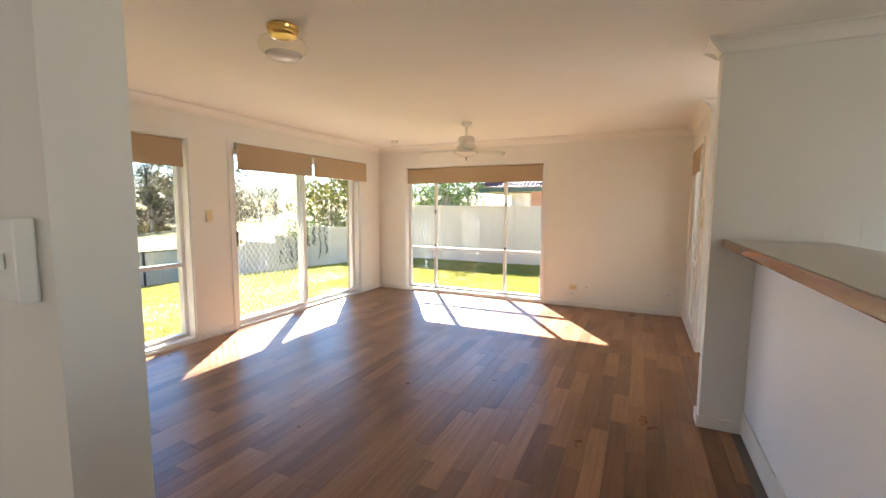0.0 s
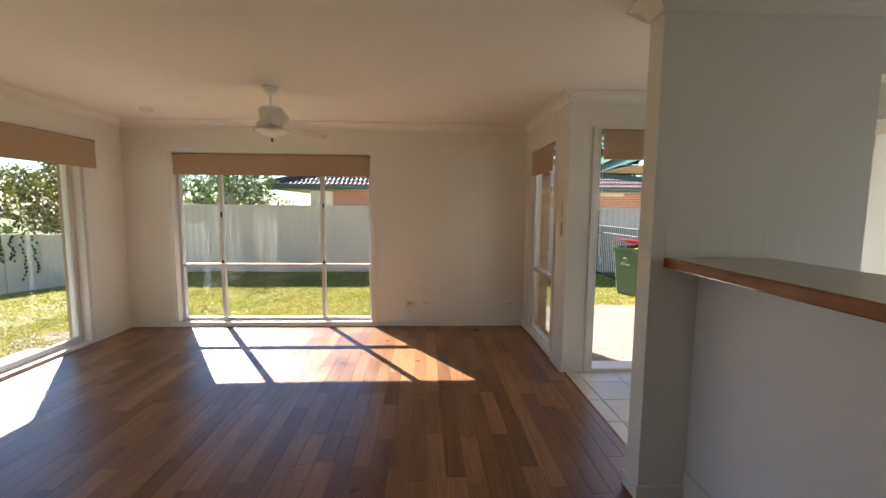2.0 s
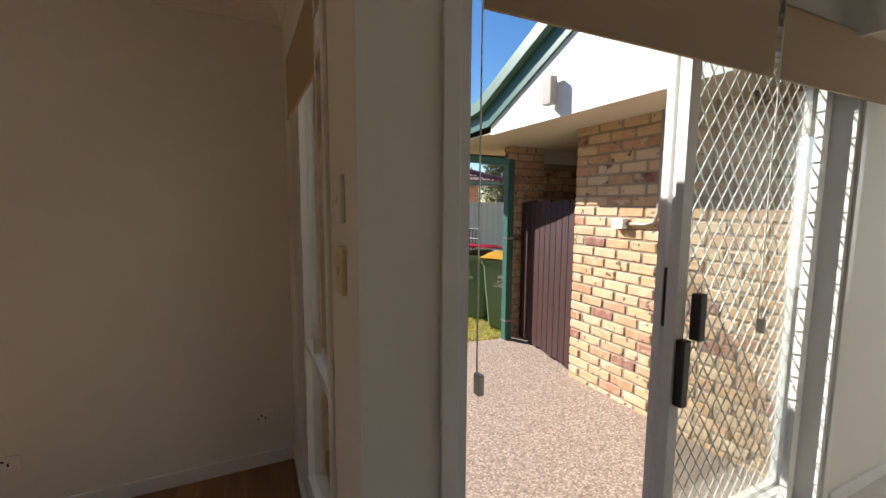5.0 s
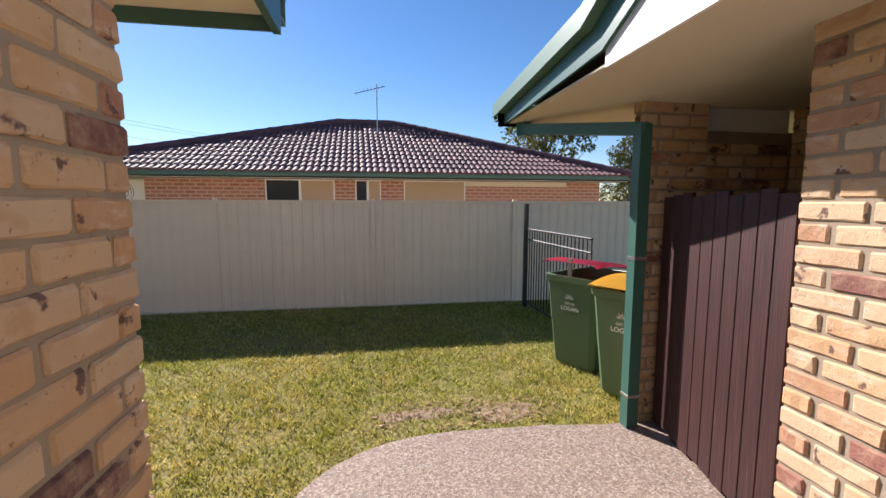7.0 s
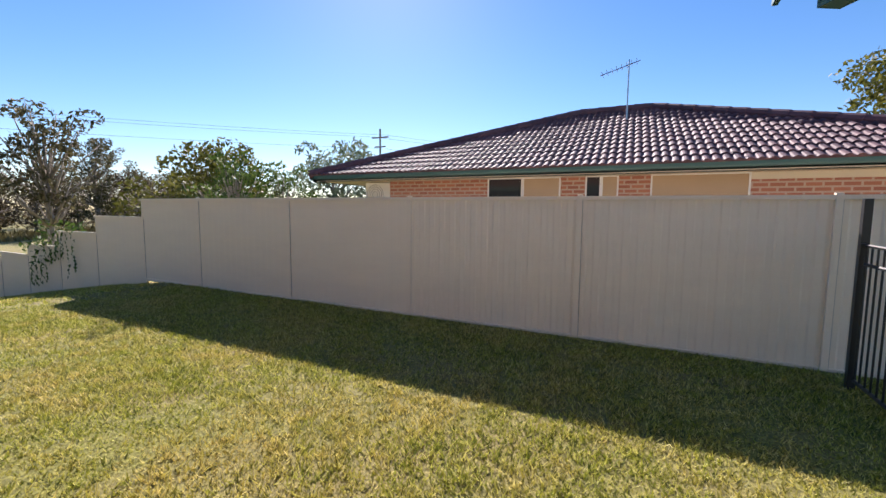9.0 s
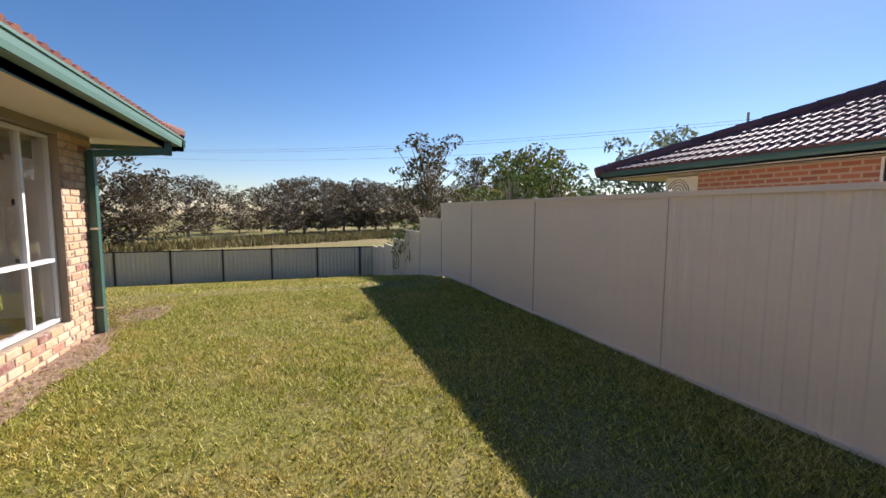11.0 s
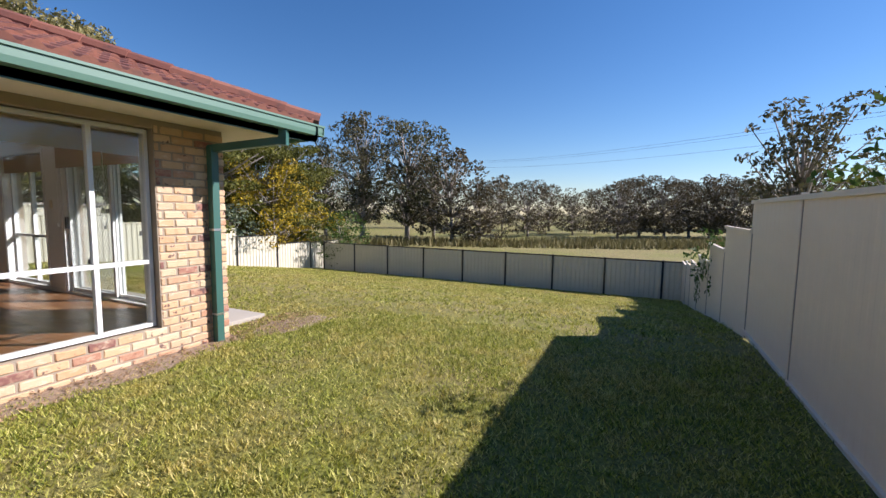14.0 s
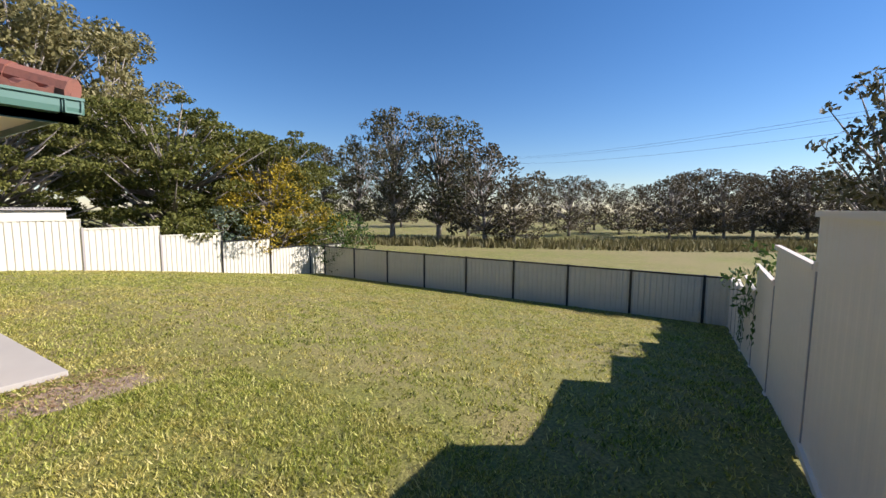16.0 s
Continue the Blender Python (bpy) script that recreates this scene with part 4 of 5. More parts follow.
# ---------------- fences ----------------
def sheet_panel(length, height, depth=0.014, pitch=0.158):
    """A ribbed steel sheet along +x from 0, standing on z = 0."""
    bm = bmesh.new()
    pts = []
    n = int(length / pitch) + 1
    for i in range(n):
        for d, y in ((0.0, 0.0), (0.055, 0.0), (0.075, depth), (0.138, depth)):
            x = i * pitch + d
            if x < length:
                pts.append((x, y))
    pts.append((length, 0.0))
    lines = [[bm.verts.new((x, y + o, z)) for x, y in pts] for o, z in ((0.0, 0.0), (0.0, height), (-0.004, height), (-0.004, 0.0))]
    for p, q in zip(lines, lines[1:] + lines[:1]):
        for i in range(len(pts) - 1):
            bm.faces.new((p[i], p[i + 1], q[i + 1], q[i]))
    return bm


def fence_bay(parent, x, y, z, rz, length, height, mat, post_mat, rail_mat, depth=0.014, post_extra=0.02, post_w=0.03, seam=False, proud=0.04):
    """One bay: sheet, top and bottom rail and the post at its start."""
    e = empty("bay")
    e.parent = parent
    e.matrix_basis = pose(x, y, z, 0, 0, rz)
    made("panel", sheet_panel(length, height - 0.02, depth), mat, e)
    slab("rail", rail_mat, (0.0, length, -0.02, 0.03, height - 0.045, height), (0.0, length, -0.02, 0.03, 0.0, 0.05), parent=e)
    # slim grey strip that stands in for the shadow line beside the post
    if seam:
        slab("seam", "conduit", (-post_w - 0.0045, -post_w - 0.001, -0.03, proud - 0.006, -0.1, height - 0.05), parent=e)
    slab("post", post_mat, (-post_w, post_w, -0.03, proud, -0.25, height + post_extra), parent=e, bevel=0.004)
    return e


side = empty("side_fence")
tagged(side, "cream ribbed steel boundary fence stepping down the slope", "fence", kind="structure")
FY = 12.03
# bays run towards -x, so the ribs face the lawn
x = 12.99
while x > -7.0:
    fence_bay(side, x, FY, GROUND - 0.02, 180, 2.37 if x > -5 else 1.88, 1.75, "fence_cream", "fence_cream", "fence_cream", 0.008 if x > 0 else 0.0025, seam=x < 4, proud=0.034 if x > 0 else 0.018)
    x -= 2.37
for x0, ln, top in ((-7.81, 1.9, 1.08), (-9.71, 1.75, 0.68), (-11.46, 1.75, 0.28), (-13.21, 1.7, -0.02), (-14.91, 1.3, -0.2), (-16.21, 1.3, -0.33)):
    zb = gz(x0 - ln) - 0.03
    fence_bay(side, x0, FY, zb, 180, ln, top - zb, "fence_cream", "fence_cream", "fence_cream", 0.0025, seam=True, proud=0.018)

rear = empty("rear_fence")
tagged(rear, "low pale ribbed steel fence with dark posts", "fence", kind="structure")
y = -3.6
for i in range(9):
    ln = 1.9 if i < 8 else 0.45
    if i == 0:
        y0, ln = -3.6, 1.87
    else:
        y0 = -1.73 + 1.88 * (i - 1)
        ln = 1.88 if i < 8 else 0.7
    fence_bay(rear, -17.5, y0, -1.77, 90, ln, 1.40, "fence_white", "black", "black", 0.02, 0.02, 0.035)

leftf = empty("left_fence")
tagged(leftf, "pale ribbed steel fence with dark posts, stepping down", "fence", kind="structure")
tops = (1.55, 1.32, 1.05, 0.77, 0.46, 0.13, -0.30, -0.36)
for i, top in enumerate(tops):
    x0 = -2.5 - 2.08 * i
    zb = gz(x0 - 2.08) - 0.15
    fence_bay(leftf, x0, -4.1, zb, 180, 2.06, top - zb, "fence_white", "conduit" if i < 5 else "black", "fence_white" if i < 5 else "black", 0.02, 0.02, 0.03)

# tubular side gate
tg = empty("tubular_gate", 3.56, 10.5, GROUND)
tagged(tg, "black tubular steel side gate", "gate")
bm = bmesh.new()
for z in (0.10, 1.12, 1.28):
    tube(bm, [(0, -1.0, z), (0, 1.0, z)], 0.016, 6)
for i in range(21):
    yy = -1.0 + 0.1 * i
    tube(bm, [(0, yy, 0.10), (0, yy, 1.28)], 0.008, 6)
made("frame", bm, "black", tg)
slab("post", "black", (-0.03, 0.03, 1.04, 1.10, -0.1, 1.68), (-0.04, 0.0, 1.0, 1.06, 1.2, 1.3), parent=tg, bevel=0.004)


# ---------------- bins ----------------
def wheelie_bin(x, y, rz, lid_mat, ajar, label):
    """A 240 litre wheeled bin, its front towards -y before turning."""
    b = empty("wheelie_bin", x, y, GROUND, rz)
    tagged(b, label, "wheelie bin", "wheelie bins")
    bm = bmesh.new()
    rings = []
    for z, hx, f, r in ((0.03, 0.22, -0.24, 0.22), (0.06, 0.235, -0.255, 0.24), (0.5, 0.262, -0.30, 0.29), (0.88, 0.283, -0.335, 0.33), (0.90, 0.30, -0.355, 0.345), (0.96, 0.305, -0.36, 0.35), (0.965, 0.27, -0.325, 0.315), (0.1, 0.2, -0.22, 0.2)):
        ring = []
        c = 0.045
        for px, py in ((-hx + c, f), (hx - c, f), (hx, f + c), (hx, r - c), (hx - c, r), (-hx + c, r), (-hx, r - c), (-hx, f + c)):
            ring.append(bm.verts.new((px, py, z)))
        rings.append(ring)
    for a, c in zip(rings, rings[1:]):
        for k in range(8):
            bm.faces.new((a[k], a[(k + 1) % 8], c[(k + 1) % 8], c[k]))
    bm.faces.new(rings[0][::-1])
    bm.faces.new(rings[-1])
    made("body", bm, "bin_green", b)
    bm = bmesh.new()
    rows = []
    for i in range(9):
        s = i / 8
        yy = 0.37 - 0.75 * s
        zz = 0.985 + 0.055 * math.sin(math.pi * min(1, s * 0.9 + 0.08))
        rows.append([bm.verts.new((hx, yy, zz - (0.03 if abs(hx) > 0.3 else 0))) for hx in (-0.318, -0.29, -0.1, 0.1, 0.29, 0.318)])
    for a, c in zip(rows, rows[1:]):
        for k in range(5):
            bm.faces.new((a[k], a[k + 1], c[k + 1], c[k]))
    bmesh.ops.solidify(bm, geom=bm.faces[:], thickness=0.012)
    lid = made("lid", bm, lid_mat, b, True)
    hinge = Matrix.Translation((0, 0.37, 0.98))
    lid.matrix_basis = hinge @ pose(0, 0, 0, -ajar, 0, 0) @ hinge.inverted()
    bm = bmesh.new()
    tube(bm, [(-0.27, 0.36, 0.93), (-0.27, 0.41, 0.96), (0.27, 0.41, 0.96), (0.27, 0.36, 0.93)], 0.016, 8)
    made("handle", bm, "bin_green", b, True)
    for sx in (-1, 1):
        bm = bmesh.new()
        lathe(bm, [(0.05, -0.025), (0.095, -0.025), (0.1, -0.015), (0.1, 0.015), (0.095, 0.025), (0.05, 0.025)], 20, (sx * 0.245, 0.255, 0.1), pose(0, 0, 0, 0, 90, 0))
        made("wheel", bm, "rubber", b, True)
    # council mark: a plain leaf fan and its lettering
    slope = math.degrees(math.atan2(0.08, 0.82))
    mark = bmesh.new()
    for k in range(5):
        a = radians(90 + (k - 2) * 34)
        v = [mark.verts.new((r * math.cos(a + o), r * math.sin(a + o) + 0.03, 0)) for r, o in ((0.006, 0), (0.035, 0.3), (0.062, 0), (0.035, -0.3))]
        mark.faces.new(v)
    bmesh.ops.solidify(mark, geom=mark.faces[:], thickness=0.001)
    mk = made("emblem", mark, "print", b)
    mk.matrix_basis = pose(0, -0.258 - (0.70 - 0.06) * 0.0976, 0.70, 90 + slope, 0, 0)
    for text, size, z in (("CITY OF", 0.032, 0.675), ("LOGAN", 0.06, 0.615)):
        cu = bpy.data.curves.new("lettering", "FONT")
        cu.body, cu.size, cu.align_x, cu.extrude = text, size, "CENTER", 0.0006
        tmp = bpy.data.objects.new("lettering", cu)
        me = bpy.data.meshes.new_from_object(tmp)
        bpy.data.objects.remove(tmp)
        me.materials.clear()
        me.materials.append(MAT["print"])
        t = new("lettering", me)
        t.parent = b
        t.matrix_basis = pose(0, -0.2585 - (z - 0.06) * 0.0976, z, 90 + slope, 0, 0)
    return b


rb = wheelie_bin(3.33, 9.12, -62, "lid_red", 9, "dark green wheelie bin with red lid ajar")
wheelie_bin(3.42, 8.36, -62, "lid_yellow", 0, "dark green wheelie bin with yellow lid")

slab("prop_stick", "conduit", (-0.03, 0.01, -0.32, -0.30, 0.93, 1.14), parent=rb)

# ---------------- neighbour's house ----------------
nb = empty("neighbour_house")
tagged(nb, "red brick house with plum tiled hip roof", "house")
NX0, NX1, NY, NZ = -6.03, 7.75, 15.1, 2.12
slab("wall", "far_brick", (-3.95, NX1 - 0.6, NY + 0.6, NY + 0.8, -0.3, 2.0), (-3.95, -3.75, NY + 0.8, 23.0, -0.3, 2.0), (NX1 - 0.8, NX1 - 0.6, NY + 0.8, 23.0, -0.3, 2.0), parent=nb)
slab("soffit", "soffit", (NX0 + 0.1, NX1 - 0.1, NY + 0.1, NY + 0.62, 1.985, 2.0), (NX0 + 0.1, -3.9, NY + 0.62, 23, 1.985, 2.0), parent=nb)
bm = bmesh.new()
gutter(bm, (NX0, NY + 0.11, 2.03), (NX1, NY + 0.11, 2.03), (0, -1))
gutter(bm, (NX0 + 0.11, NY, 2.03), (NX0 + 0.11, 23.5, 2.03), (-1, 0))
made("gutter", bm, "green_trim", nb)
slab("frieze", "soffit", (3.35, 6.2, NY + 0.595, NY + 0.599, 1.86, 1.98), parent=nb)
for a, b, kind in ((-1.36, -0.57, "dark_glass"), (-0.57, 0.23, "blind"), (0.72, 1.02, "dark_glass"), (1.02, 1.34, "blind"), (1.9, 3.46, "blind")):
    w = empty("window")
    w.parent = nb
    w.matrix_basis = pose(a, NY + 0.6, 0.9)
    slab("pane", kind, (0.03, b - a - 0.03, -0.012, -0.004, 0.03, 1.06), parent=w)
    slab("frame", "alu", (0, 0.03, -0.03, -0.002, 0, 1.09), (b - a - 0.03, b - a, -0.03, -0.002, 0, 1.09), (0.03, b - a - 0.03, -0.03, -0.002, 0, 0.03), (0.03, b - a - 0.03, -0.03, -0.002, 1.06, 1.09), parent=w)
NRUN = 4.25
NP = 0.44
bm = bmesh.new()
c0 = [bm.verts.new(p) for p in ((NX0 + 0.05, NY + 0.05, NZ + 0.02), (NX1 - 0.05, NY + 0.05, NZ + 0.02), (NX1 - 0.05, NY + 2 * NRUN, NZ + 0.02), (NX0 + 0.05, NY + 2 * NRUN, NZ + 0.02), (0.05, NY + NRUN, NZ - 0.0 + NRUN * NP), (1.88, NY + NRUN, NZ + NRUN * NP))]
for q in ((0, 1, 5, 4), (1, 2, 5), (2, 3, 4, 5), (3, 0, 4)):
    bm.faces.new([c0[i] for i in q])
made("roof", bm, "tile_plum", nb)
# air conditioner on the neighbour's side wall
ac = empty("air_conditioner", -4.4, 16.0, 1.36)
tagged(ac, "white outdoor air conditioner unit on a brick wall", "air conditioner")
slab("case", "plastic_white", (-0.4, 0.4, -0.15, 0.15, 0, 0.6), parent=ac, bevel=0.02)
bm = bmesh.new()
for r in (0.08, 0.14, 0.2, 0.25):
    tube(bm, [(-0.1 + r * math.cos(t), -0.156, 0.3 + r * math.sin(t)) for t in (2 * math.pi * k / 24 for k in range(25))], 0.006, 4)
made("fan_grille", bm, "black", ac)
slab("bracket", "steel", (-0.3, -0.26, -0.15, 0.25, -0.04, 0), (0.26, 0.45, -0.15, 0.25, -0.04, 0), parent=ac)
ant = empty("tv_antenna", 1.3, 18.2, 3.4)
tagged(ant, "thin metal television antenna on the roof", "antenna")
bm = bmesh.new()
tube(bm, [(0, 0, 0), (0, 0, 1.55)], 0.018, 6)
tube(bm, [(-0.65, 0, 1.25), (0.25, 0, 1.5)], 0.012, 5)
for i in range(8):
    xx = -0.6 + 0.11 * i
    tube(bm, [(xx, -0.25, 1.27 + 0.278 * (xx + 0.6)), (xx, 0.25, 1.27 + 0.278 * (xx + 0.6))], 0.006, 4)
made("mast", bm, "steel", ant)


# ---------------- trees ----------------
def leaf_cloud(rng, centres, radii, per, size, squash=0.8):
    """Small folded leaf faces scattered in clumps, as arrays of vertices and quads."""
    vs, fs = [], []
    for c, r in zip(centres, radii):
        n = int(per * (r ** 2))
        d = rng.normal(size=(n, 3))
        d /= np.linalg.norm(d, axis=1)[:, None]
        p = c + d * (r * rng.uniform(0.35, 1.0, (n, 1)) ** 0.6) * (1, 1, squash)
        u = rng.normal(size=(n, 3))
        u /= np.linalg.norm(u, axis=1)[:, None]
        w = np.cross(u, rng.normal(size=(n, 3)))
        w /= np.linalg.norm(w, axis=1)[:, None] + 1e-9
        s = size * rng.uniform(0.6, 1.4, (n, 1))
        quad = np.stack([p - u * s, p + w * s * 0.45, p + u * s, p - w * s * 0.45], 1)
        base = sum(len(q) for q in vs)
        vs.append(quad.reshape(-1, 3))
        fs.append(np.arange(n * 4).reshape(-1, 4) + base)
    return np.concatenate(vs), np.concatenate(fs)


def raw_mesh(name, v, f, mat):
    me = bpy.data.meshes.new(name)
    me.vertices.add(len(v))
    me.vertices.foreach_set("co", np.asarray(v, np.float32).ravel())
    k = f.shape[1]
    me.loops.add(f.size)
    me.loops.foreach_set("vertex_index", f.ravel().astype(np.int32))
    me.polygons.add(len(f))
    me.polygons.foreach_set("loop_start", np.arange(0, f.size, k, dtype=np.int32))
    me.update(calc_edges=True)
    me.materials.append(MAT[mat])
    return me


def tree(name, label, seed, height, spread, bare, leaf, clumps, per, size, radius, trunk_r, category="tree", gap=0.62):
    """A tree at the origin: tapered trunk, forked limbs, a crown of leaf clumps."""
    rng = np.random.default_rng(seed)
    t = empty(name)
    tagged(t, label, category)
    bm = bmesh.new()
    lean = rng.normal(size=2) * 0.03 * height
    trunk = [(lean[0] * s * s, lean[1] * s * s, height * 0.8 * s - 0.3 * (s == 0)) for s in np.linspace(0, 1, 7)]
    tube(bm, trunk, [trunk_r * (1 - 0.8 * s) for s in np.linspace(0, 1, 7)], 7)
    cs, rs = [], []
    for i in range(clumps):
        a = i * 2.4 + rng.uniform(-0.5, 0.5)
        hs = bare + (1 - bare) * ((i + 0.5) / clumps)
        widest = math.sin(math.pi * min(1, max(0.08, (hs - bare) / (1 - bare) * 0.66 + 0.17)))
        rr = spread * widest * rng.uniform(0.2, 1.12)
        c = np.array([rr * math.cos(a), rr * math.sin(a), height * (hs * 0.94 + 0.02)])
        cs.append(c)
        rs.append(radius * rng.uniform(0.45, 1.35))
        start = Vector(trunk[min(6, max(1, int(hs * 5)))])
        mid = start.lerp(Vector(c), 0.55) + Vector((0, 0, -0.06 * height * 0.3))
        tube(bm, [start, mid, Vector(c)], [trunk_r * 0.36, trunk_r * 0.2, trunk_r * 0.07], 4)
    made("trunk", bm, "bark", t, True)
    v, f = leaf_cloud(rng, cs, rs, per, size, gap)
    crown = new("crown", raw_mesh("crown", v, f, leaf))
    crown.parent = t
    return t


def planted(base, x, y, rz, scale, label="", z=None):
    o = copy_thing(base, pose(x, y, gz(x, y) if z is None else z, 0, 0, rz))
    o.scale = (scale, scale, scale)
    return o


GUM = "tall grey-trunked gum tree with sparse olive crown"
gum_a = tree("gum_tree", GUM, 11, 13.5, 4.6, 0.14, "leaf_gum", 80, 88, 0.165, 1.0, 0.30)
gum_b = tree("gum_tree", GUM, 12, 12.5, 4.8, 0.14, "leaf_gum", 78, 88, 0.165, 1.0, 0.30)
gum_c = tree("gum_tree", "brownish thin-leaved gum tree in the paddock", 13, 9.2, 4.6, 0.08, "leaf_dry", 74, 66, 0.175, 0.95, 0.22)
gum_d = tree("gum_tree", "brownish thin-leaved gum tree in the paddock", 14, 8.8, 4.8, 0.08, "leaf_dry", 74, 66, 0.175, 0.95, 0.22)
gum_e = tree("gum_tree", "large olive-gold gum tree behind the fence", 15, 17.0, 6.2, 0.25, "leaf_gold", 90, 130, 0.17, 1.35, 0.32)
E0, FW, RT = (-3.9, 11.3), (-0.849, -0.528), (-0.528, 0.849)


def spot(px, d):
    """A place d metres ahead of the far end of the walk, px to its side."""
    u = px
    return E0[0] + d * (FW[0] + u * RT[0]), E0[1] + d * (FW[1] + u * RT[1])


def first_at(base, px, d, rz, s):
    x, y = spot(px, d)
    base.matrix_basis = pose(x, y, gz(x, y), 0, 0, rz)
    base.scale = (s, s, s)


first_at(gum_a, -0.12, 50, 20, 1.16)
first_at(gum_b, -0.01, 52, 80, 1.22)
first_at(gum_c, 0.10, 48, 10, 1.25)
first_at(gum_d, 0.30, 62, 60, 1.0)
first_at(gum_e, -0.98, 34, 0, 1.16)
rng = random.Random(4)
for base, px, d, s in ((gum_b, -0.20, 60, 1.1), (gum_a, -0.28, 62, 1.0), (gum_a, 0.06, 60, 0.9), (gum_d, 0.17, 47, 0.85), (gum_c, 0.42, 66, 0.8), (gum_d, 0.48, 70, 0.95),
                       (gum_c, 0.54, 56, 0.95), (gum_d, 0.60, 60, 1.05), (gum_c, 0.67, 58, 1.0), (gum_d, 0.74, 62, 1.1), (gum_c, 0.80, 60, 1.08), (gum_d, 0.87, 58, 1.05), (gum_c, 0.93, 62, 1.1), (gum_d, 1.06, 55, 1.0),
                       (gum_c, 1.2, 50, 1.0), (gum_d, 1.36, 48, 1.0), (gum_c, 1.55, 45, 0.95), (gum_d, 0.36, 80, 1.1), (gum_c, 0.24, 85, 1.1), (gum_d, 0.56, 85, 1.2), (gum_c, 0.70, 82, 1.2), (gum_d, 0.82, 84, 1.2), (gum_c, 0.98, 80, 1.2),
                       (gum_e, -0.80, 42, 1.3), (gum_e, -1.25, 36, 1.0), (gum_a, -0.42, 55, 0.95), (gum_b, -0.5, 48, 0.9), (gum_c, 1.8, 44, 1.0), (gum_d, 2.1, 46, 1.1), (gum_c, 2.5, 48, 1.0), (gum_a, 1.45, 40, 1.0), (gum_d, 1.65, 38, 1.1), (gum_b, 1.95, 40, 0.9), (gum_c, 2.25, 36, 1.1), (gum_d, 2.8, 40, 1.1), (gum_a, 3.2, 42, 0.8), (gum_c, 1.1, 60, 1.1), (gum_d, 1.3, 62, 1.2), (gum_c, 1.75, 58, 1.2), (gum_d, 2.0, 60, 1.2), (gum_c, 2.4, 62, 1.2), (gum_d, 0.02, 90, 1.2), (gum_c, -0.1, 85, 1.1)):
    x, y = spot(px, d)
    planted(base, x, y, rng.uniform(0, 360), s * rng.uniform(0.94, 1.06))
GREENT = "spreading dark green feathery tree behind the fence"
tr_a = tree("shade_tree", GREENT, 21, 7.0, 5.0, 0.06, "leaf_green", 150, 520, 0.08, 0.8, 0.22, gap=0.3)
tr_a.matrix_basis = pose(-13.2, -8.4, gz(-13.2), 0, 0, 0)
planted(tr_a, -17.8, -8.6, 130, 1.0)
planted(tr_a, -8.0, -9.6, 250, 0.85)
yl = tree("yellow_shrub", "yellow-flowering shrub leaning over the fence", 22, 5.2, 2.5, 0.05, "leaf_yellow", 36, 450, 0.07, 0.7, 0.09, "shrub", gap=0.7)
yl.matrix_basis = pose(-15.9, -5.3, gz(-16), 0, 0, 0)
br = tree("green_shrub", "bright green leafy shrub by the fence corner", 23, 2.9, 1.2, 0.1, "leaf_bright", 24, 420, 0.06, 0.52, 0.05, "shrub")
br.matrix_basis = pose(-18.1, -3.0, gz(-18), 0, 0, 0)
gs = tree("grey_green_shrub", "grey-green shrub with upright leaves over the fence", 24, 2.6, 0.9, 0.15, "leaf_grey", 16, 300, 0.08, 0.42, 0.05, "shrub")
gs.matrix_basis = pose(-13.4, -5.0, gz(-13.4), 0, 0, 0)
cr = tree("climbing_vine", "leafy green climber hanging over the side fence", 25, 1.95, 0.75, 0.35, "leaf_bright", 16, 380, 0.06, 0.36, 0.03, "climber")
cr.matrix_basis = pose(-12.2, 12.35, gz(-12.2), 0, 0, 0)
lone = tree("gum_tree", "tall open-crowned gum tree above the side fence", 31, 8.1, 2.5, 0.42, "leaf_gum", 46, 150, 0.12, 0.62, 0.2, gap=0.55)
lone.matrix_basis = pose(-23.9, 16.7, gz(-23.9), 0, 0, 40)
bush = tree("garden_bush", "dense glossy green garden bush behind the side fence", 32, 2.85, 0.72, 0.15, "leaf_bright", 54, 640, 0.05, 0.27, 0.05, "bush")
bush.matrix_basis = pose(-6.35, 13.12, GROUND, 0, 0, 0)
planted(bush, -5.7, 13.95, 130, 0.93)
planted(bush, -7.6, 14.1, 250, 0.98)
leafy_tree = tree("garden_tree", "leafy green garden tree behind the side fence", 36, 4.9, 2.4, 0.12, "leaf_green", 46, 240, 0.1, 0.75, 0.1)
leafy_tree.matrix_basis = pose(-13.2, 17.6, gz(-13.2), 0, 0, 0)
planted(leafy_tree, -16.8, 19.5, 90, 0.95)
tall = tree("garden_tree", "pale leafy garden tree behind the fence", 26, 4.6, 2.2, 0.15, "leaf_grey", 36, 220, 0.1, 0.75, 0.1)
tall.matrix_basis = pose(-9.5, 20.5, gz(-9.5), 0, 0, 0)
nt = tree("garden_tree", "dark green tree behind the neighbour's roof", 27, 10.2, 3.4, 0.25, "leaf_green", 42, 110, 0.15, 1.2, 0.22)
nt.matrix_basis = pose(13.8, 35.5, GROUND, 0, 0, 0)
planted(nt, 19.5, 33.0, 120, 0.65)
planted(nt, -3.5, 33.0, 40, 0.62)
planted(nt, 0.5, 36.0, 300, 0.72)

shed = empty("garden_shed", -7.2, -6.0, gz(-7.5))
tagged(shed, "low beige garden shed with corrugated roof behind the fence", "shed")
slab("wall", "fence_white", (-1.5, 1.5, -0.9, 0.9, -0.1, 1.62), parent=shed)
bm = bmesh.new()
for i in range(40):
    bx(bm, -1.6 + 0.08 * i, -1.6 + 0.08 * i + 0.05, -1.0, 1.0, 1.66, 1.69)
bx(bm, -1.6, 1.6, -1.0, 1.0, 1.622, 1.66)
made("roof", bm, "conduit", shed)

